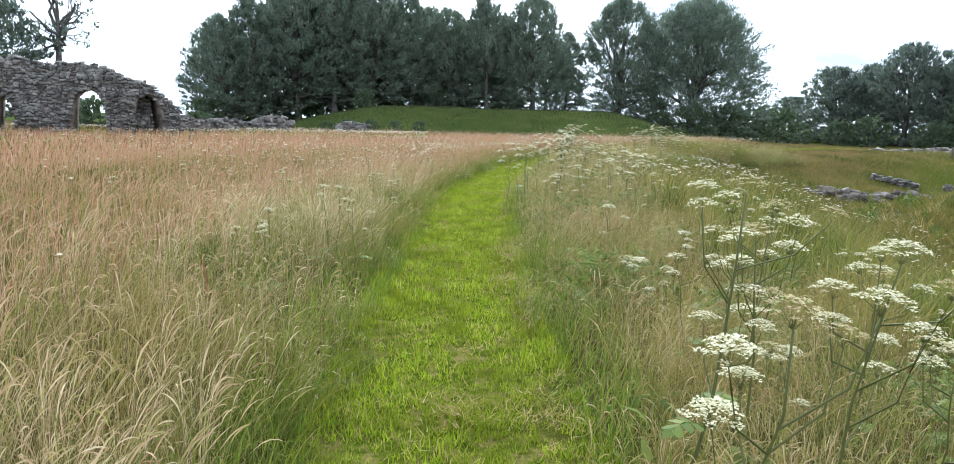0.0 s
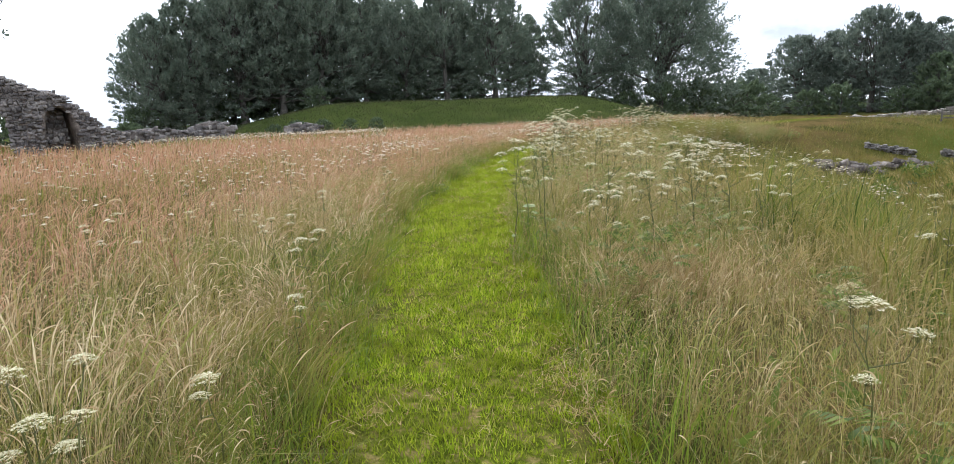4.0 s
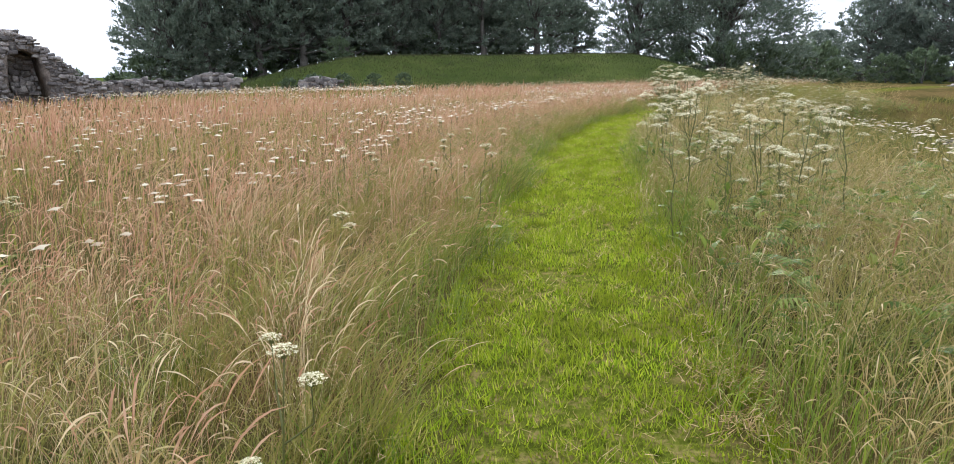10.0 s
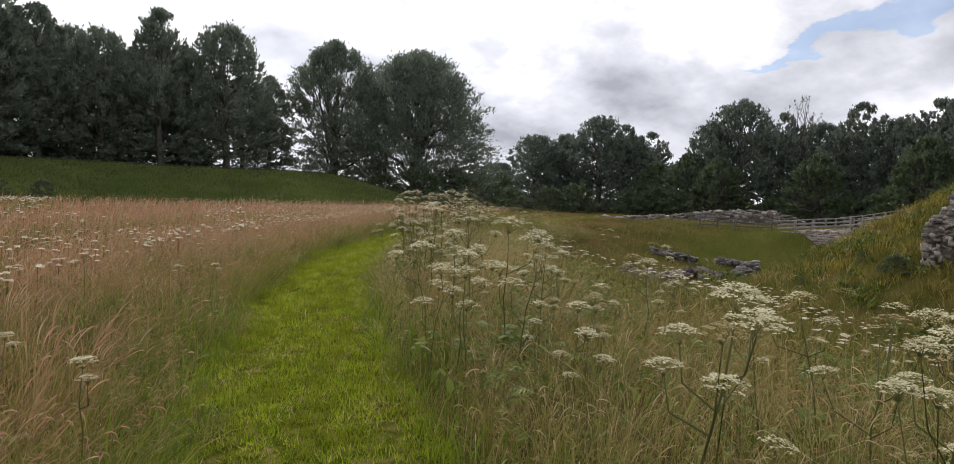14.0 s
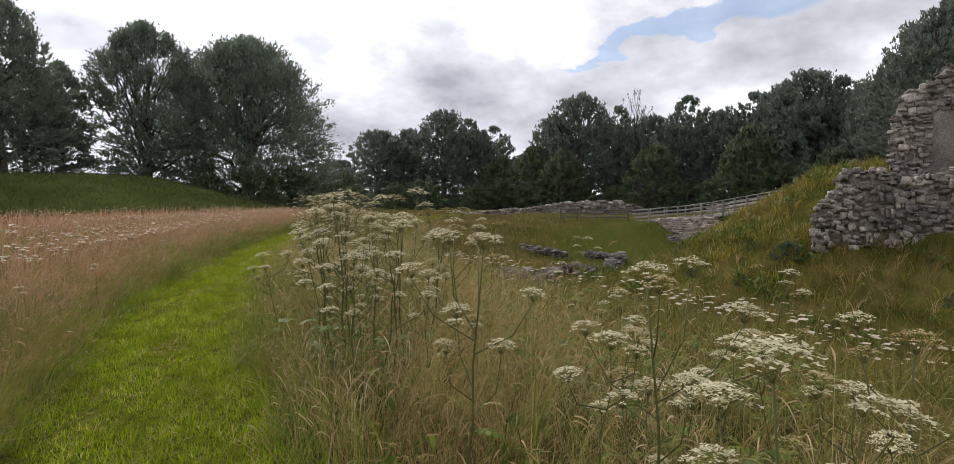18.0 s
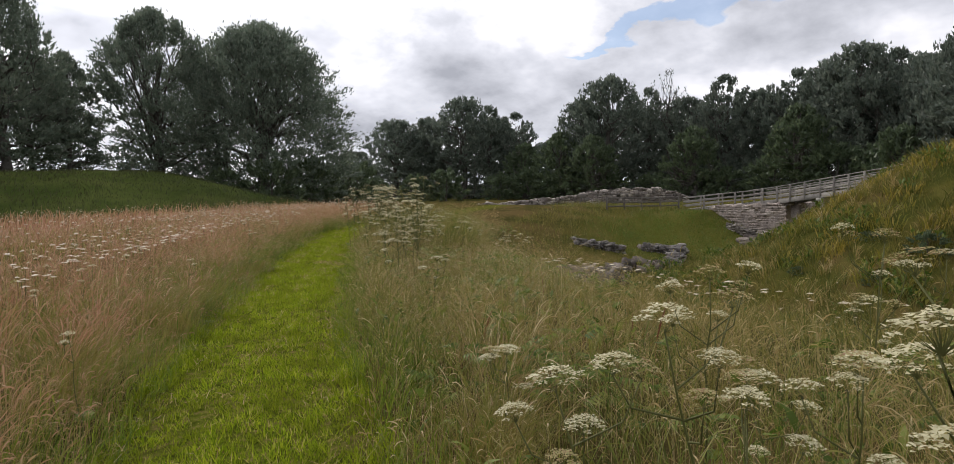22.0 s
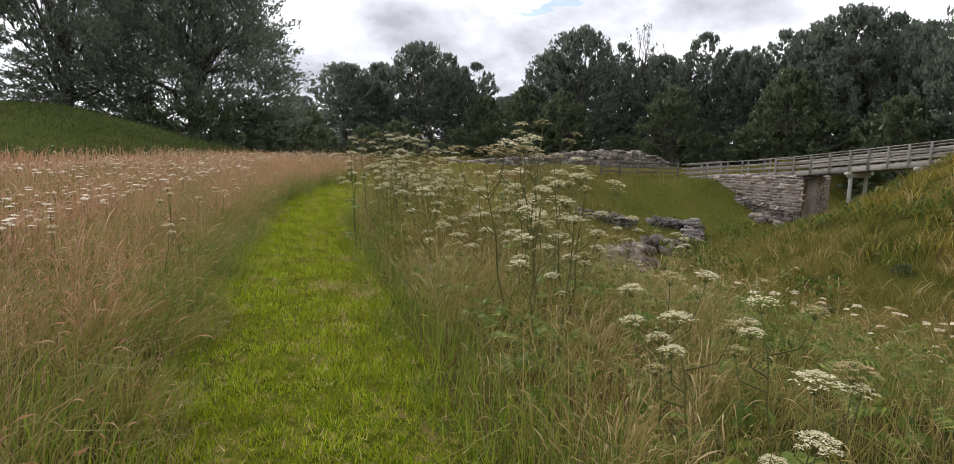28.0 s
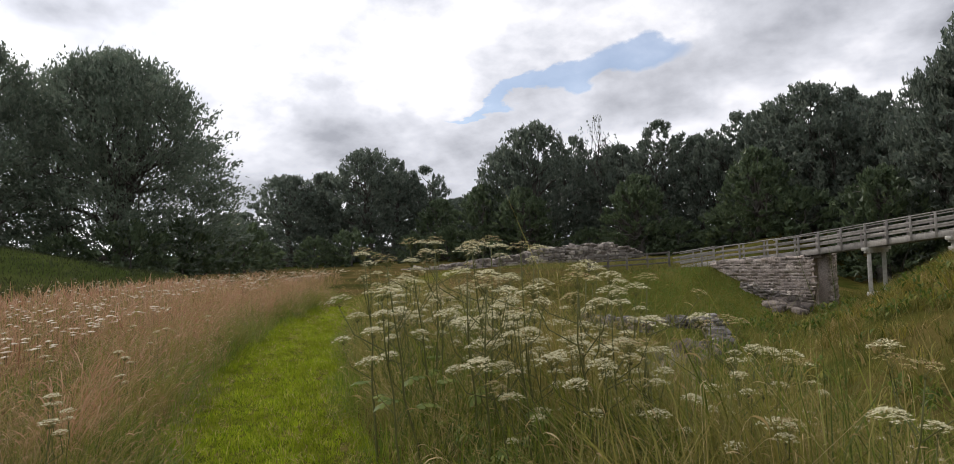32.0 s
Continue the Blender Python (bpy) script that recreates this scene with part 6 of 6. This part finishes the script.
    V, T = ribbons(P, r.uniform(0.3, 0.75, len(P)), r.uniform(0.025, 0.05, len(P)), a, r.uniform(0.3, 0.8, len(P)), [0, 0.6, 1], [1, 0.8, 0])
    stuff("golden_tussocks", "golden tussocks of dry grass on the bank", V, T, M_GOLD)
    # one dark dry tussock by the track
    xy = np.array([2.75, 10.6]) + r.normal(0, 0.28, (1500, 2)) * np.array([1.5, 1.0])
    field("dry_tussock", "dark brown tussock of withered grass beside the track", xy, r, 0.42, 0.2, 0.006, 0.5, *SHORT, M_DEAD)
    # broad leaves low among the hogweed
    xy, s = sown(11, 80, 0.9, 4.0, 7000, r)
    keep = clumpy(xy, 1.1, 5.0) > 0.25
    P = put(xy[keep])
    P[:, 2] += r.uniform(0.03, 0.3, len(P))
    V, T = ribbons(P, r.uniform(0.09, 0.2, len(P)), r.uniform(0.035, 0.075, len(P)), r.uniform(0, 6.28, len(P)), r.uniform(0.6, 1.0, len(P)), [0, 0.3, 0.65, 1], [0.15, 1, 0.8, 0])
    stuff("undergrowth", "broad green leaves low among the stems", V, T, M_BROAD, category="plants")
    # feathery leaves in drifts at the foot of the hogweed
    xy, s = sown(11, 80, 1.15, 5.0, 13000, r)
    share = np.interp(xy[:, 1], [0, 10, 26, 28, 33, 36, 38, 40], [0.2, 0.5, 0.5, 0.25, 0.35, 1.0, 1.0, 0.7])
    xy = xy[clumpy(xy, 1.2, 5.0) + 0.5 * clumpy(xy, 3.0, 1.0) > 1.0 - 1.3 * share]
    n = len(xy)
    P = put(xy) + np.stack([0 * xy[:, 0], 0 * xy[:, 0], r.uniform(0.05, 0.5, n)], 1)
    a, pitch, L = r.uniform(0, 6.28, n), r.uniform(0.1, 1.0, n), r.uniform(0.16, 0.3, n)
    f = np.stack([np.cos(a) * np.cos(pitch), np.sin(a) * np.cos(pitch), np.sin(pitch)], 1)
    side = np.stack([-np.sin(a), np.cos(a), 0 * a], 1)
    rib = lambda u: P + f * (L * u)[:, None] - np.array([0, 0, 0.35]) * (L * u * u)[:, None]
    tri = []
    for j in range(7):
        u = 0.22 + 0.115 * j
        for q in (-1, 1):
            tip = rib(u + 0.13) + side * (q * L * (0.40 - 0.045 * j) * r.uniform(0.8, 1.2, n))[:, None] - np.array([0, 0, 0.03])
            tri += [rib(u - 0.03), rib(u + 0.07), tip]
    V = np.stack(tri, 1).reshape(-1, 3)
    stuff("feathery_leaves", "feathery divided green leaves low among the stems", V, np.arange(len(V)).reshape(-1, 3), M_BROAD, category="plants")
    # rank weeds in a strip before the ruin
    xy = np.stack([r.uniform(-34, 0, 8000), 51 + r.uniform(0, 1, 8000) * 10 + r.normal(0, 1.6, 8000)], 1)
    field("weed_strip", "rank green weeds in front of the ruined walls", xy, r, 0.5, 0.25, 0.05, 0.5, *SHORT, M_GREEN)
    # dock spikes
    xy, s = sown(13, 76, -1.6, -7, 45, r)
    xy2, s = sown(13, 76, 1.5, 3.5, 22, r)
    P = put(np.concatenate([xy, xy2]))
    V, T = ribbons(P, r.uniform(0.6, 0.85, len(P)), np.full(len(P), 0.018), r.uniform(0, 6.28, len(P)), r.uniform(0.05, 0.2, len(P)), [0, 0.5, 0.58, 0.7, 0.85, 1], [0.2, 0.18, 0.8, 1.1, 0.7, 0])
    stuff("dock_spikes", "dark reddish brown dock seed spikes", V, T, M_DOCK, category="plants")
    # the mown track: tufts with gaps between
    n = 370000
    u = 11 + 64 * r.uniform(0, 1, n)
    s = r.uniform(-0.88, 0.88, n)
    xy = beside(u, s)
    warp = xy + 0.09 * np.stack([np.sin(xy[:, 1] * 5.1 + 1) + np.sin(xy[:, 0] * 9.7), np.sin(xy[:, 0] * 6.3 + 2) + np.sin(xy[:, 1] * 11.3)], 1)
    tuft = 0.6 * clumpy(warp, 7.5, 2.0) + 0.5 * clumpy(warp, 17, 5.0) + 0.35 * clumpy(xy, 2.1, 8.0)
    k = tuft + 0.5 * r.normal(0, 1, n) > -0.75
    xy, s, tuft = xy[k], s[k], tuft[k]
    n = len(xy)
    P = put(xy)
    H = r.uniform(0.03, 0.08, n) * (1.0 + 0.6 * tuft).clip(0.3, 2.2) * (1 + 0.9 * sstep((np.abs(s) - 0.55) / 0.3))
    V, T = ribbons(P, H, r.uniform(0.005, 0.010, n), r.uniform(0, 6.28, n), r.uniform(0.1, 0.8, n), [0, 1], [1, 0])
    xy2, s2 = sown(11, 75, -0.85, 0.85, 60000, r)
    keep = clumpy(xy2, 3.1, 1.0) + 0.8 * clumpy(xy2, 9.0, 2.0) + 0.9 * sstep((s2 - 0.35) / 0.4) + 0.3 * r.normal(0, 1, len(xy2)) > 0.95
    spots = np.array(SPOTS)
    Q = put(np.concatenate([xy2[keep], np.repeat(spots, 260, 0) + r.normal(0, 0.13, (260 * len(spots), 2))]))
    Q[:, 2] += r.uniform(0.04, 0.085, len(Q))
    V2, T2 = ribbons(Q, r.uniform(0.03, 0.09, len(Q)), r.uniform(0.004, 0.008, len(Q)), r.uniform(0, 6.28, len(Q)), np.full(len(Q), 1.08), [0, 1], [1, 0])
    stuff("dead_clippings", "brown withered clippings in patches on the track", V2, T2, M_DEAD)
    stuff("mown_grass", "short bright green mown grass on the track", V, T, M_MOWN)
    xy, s = sown(11, 75, -0.8, 0.8, 2500, r)
    k = clumpy(xy, 2.6, 4.0) + 0.7 * clumpy(xy, 8.0, 1.0) > 0.35
    xy = xy[k]
    P = put(xy)
    P[:, 2] += 0.02
    V, T = ribbons(P, r.uniform(0.05, 0.14, len(P)), np.full(len(P), 0.005), r.uniform(0, 6.28, len(P)), np.full(len(P), 1.05), [0, 0.5, 1], [1, 1, 0])
    stuff("grass_clippings", "dry straw clippings lying on the track", V, T, M_BROME)


build_grass()
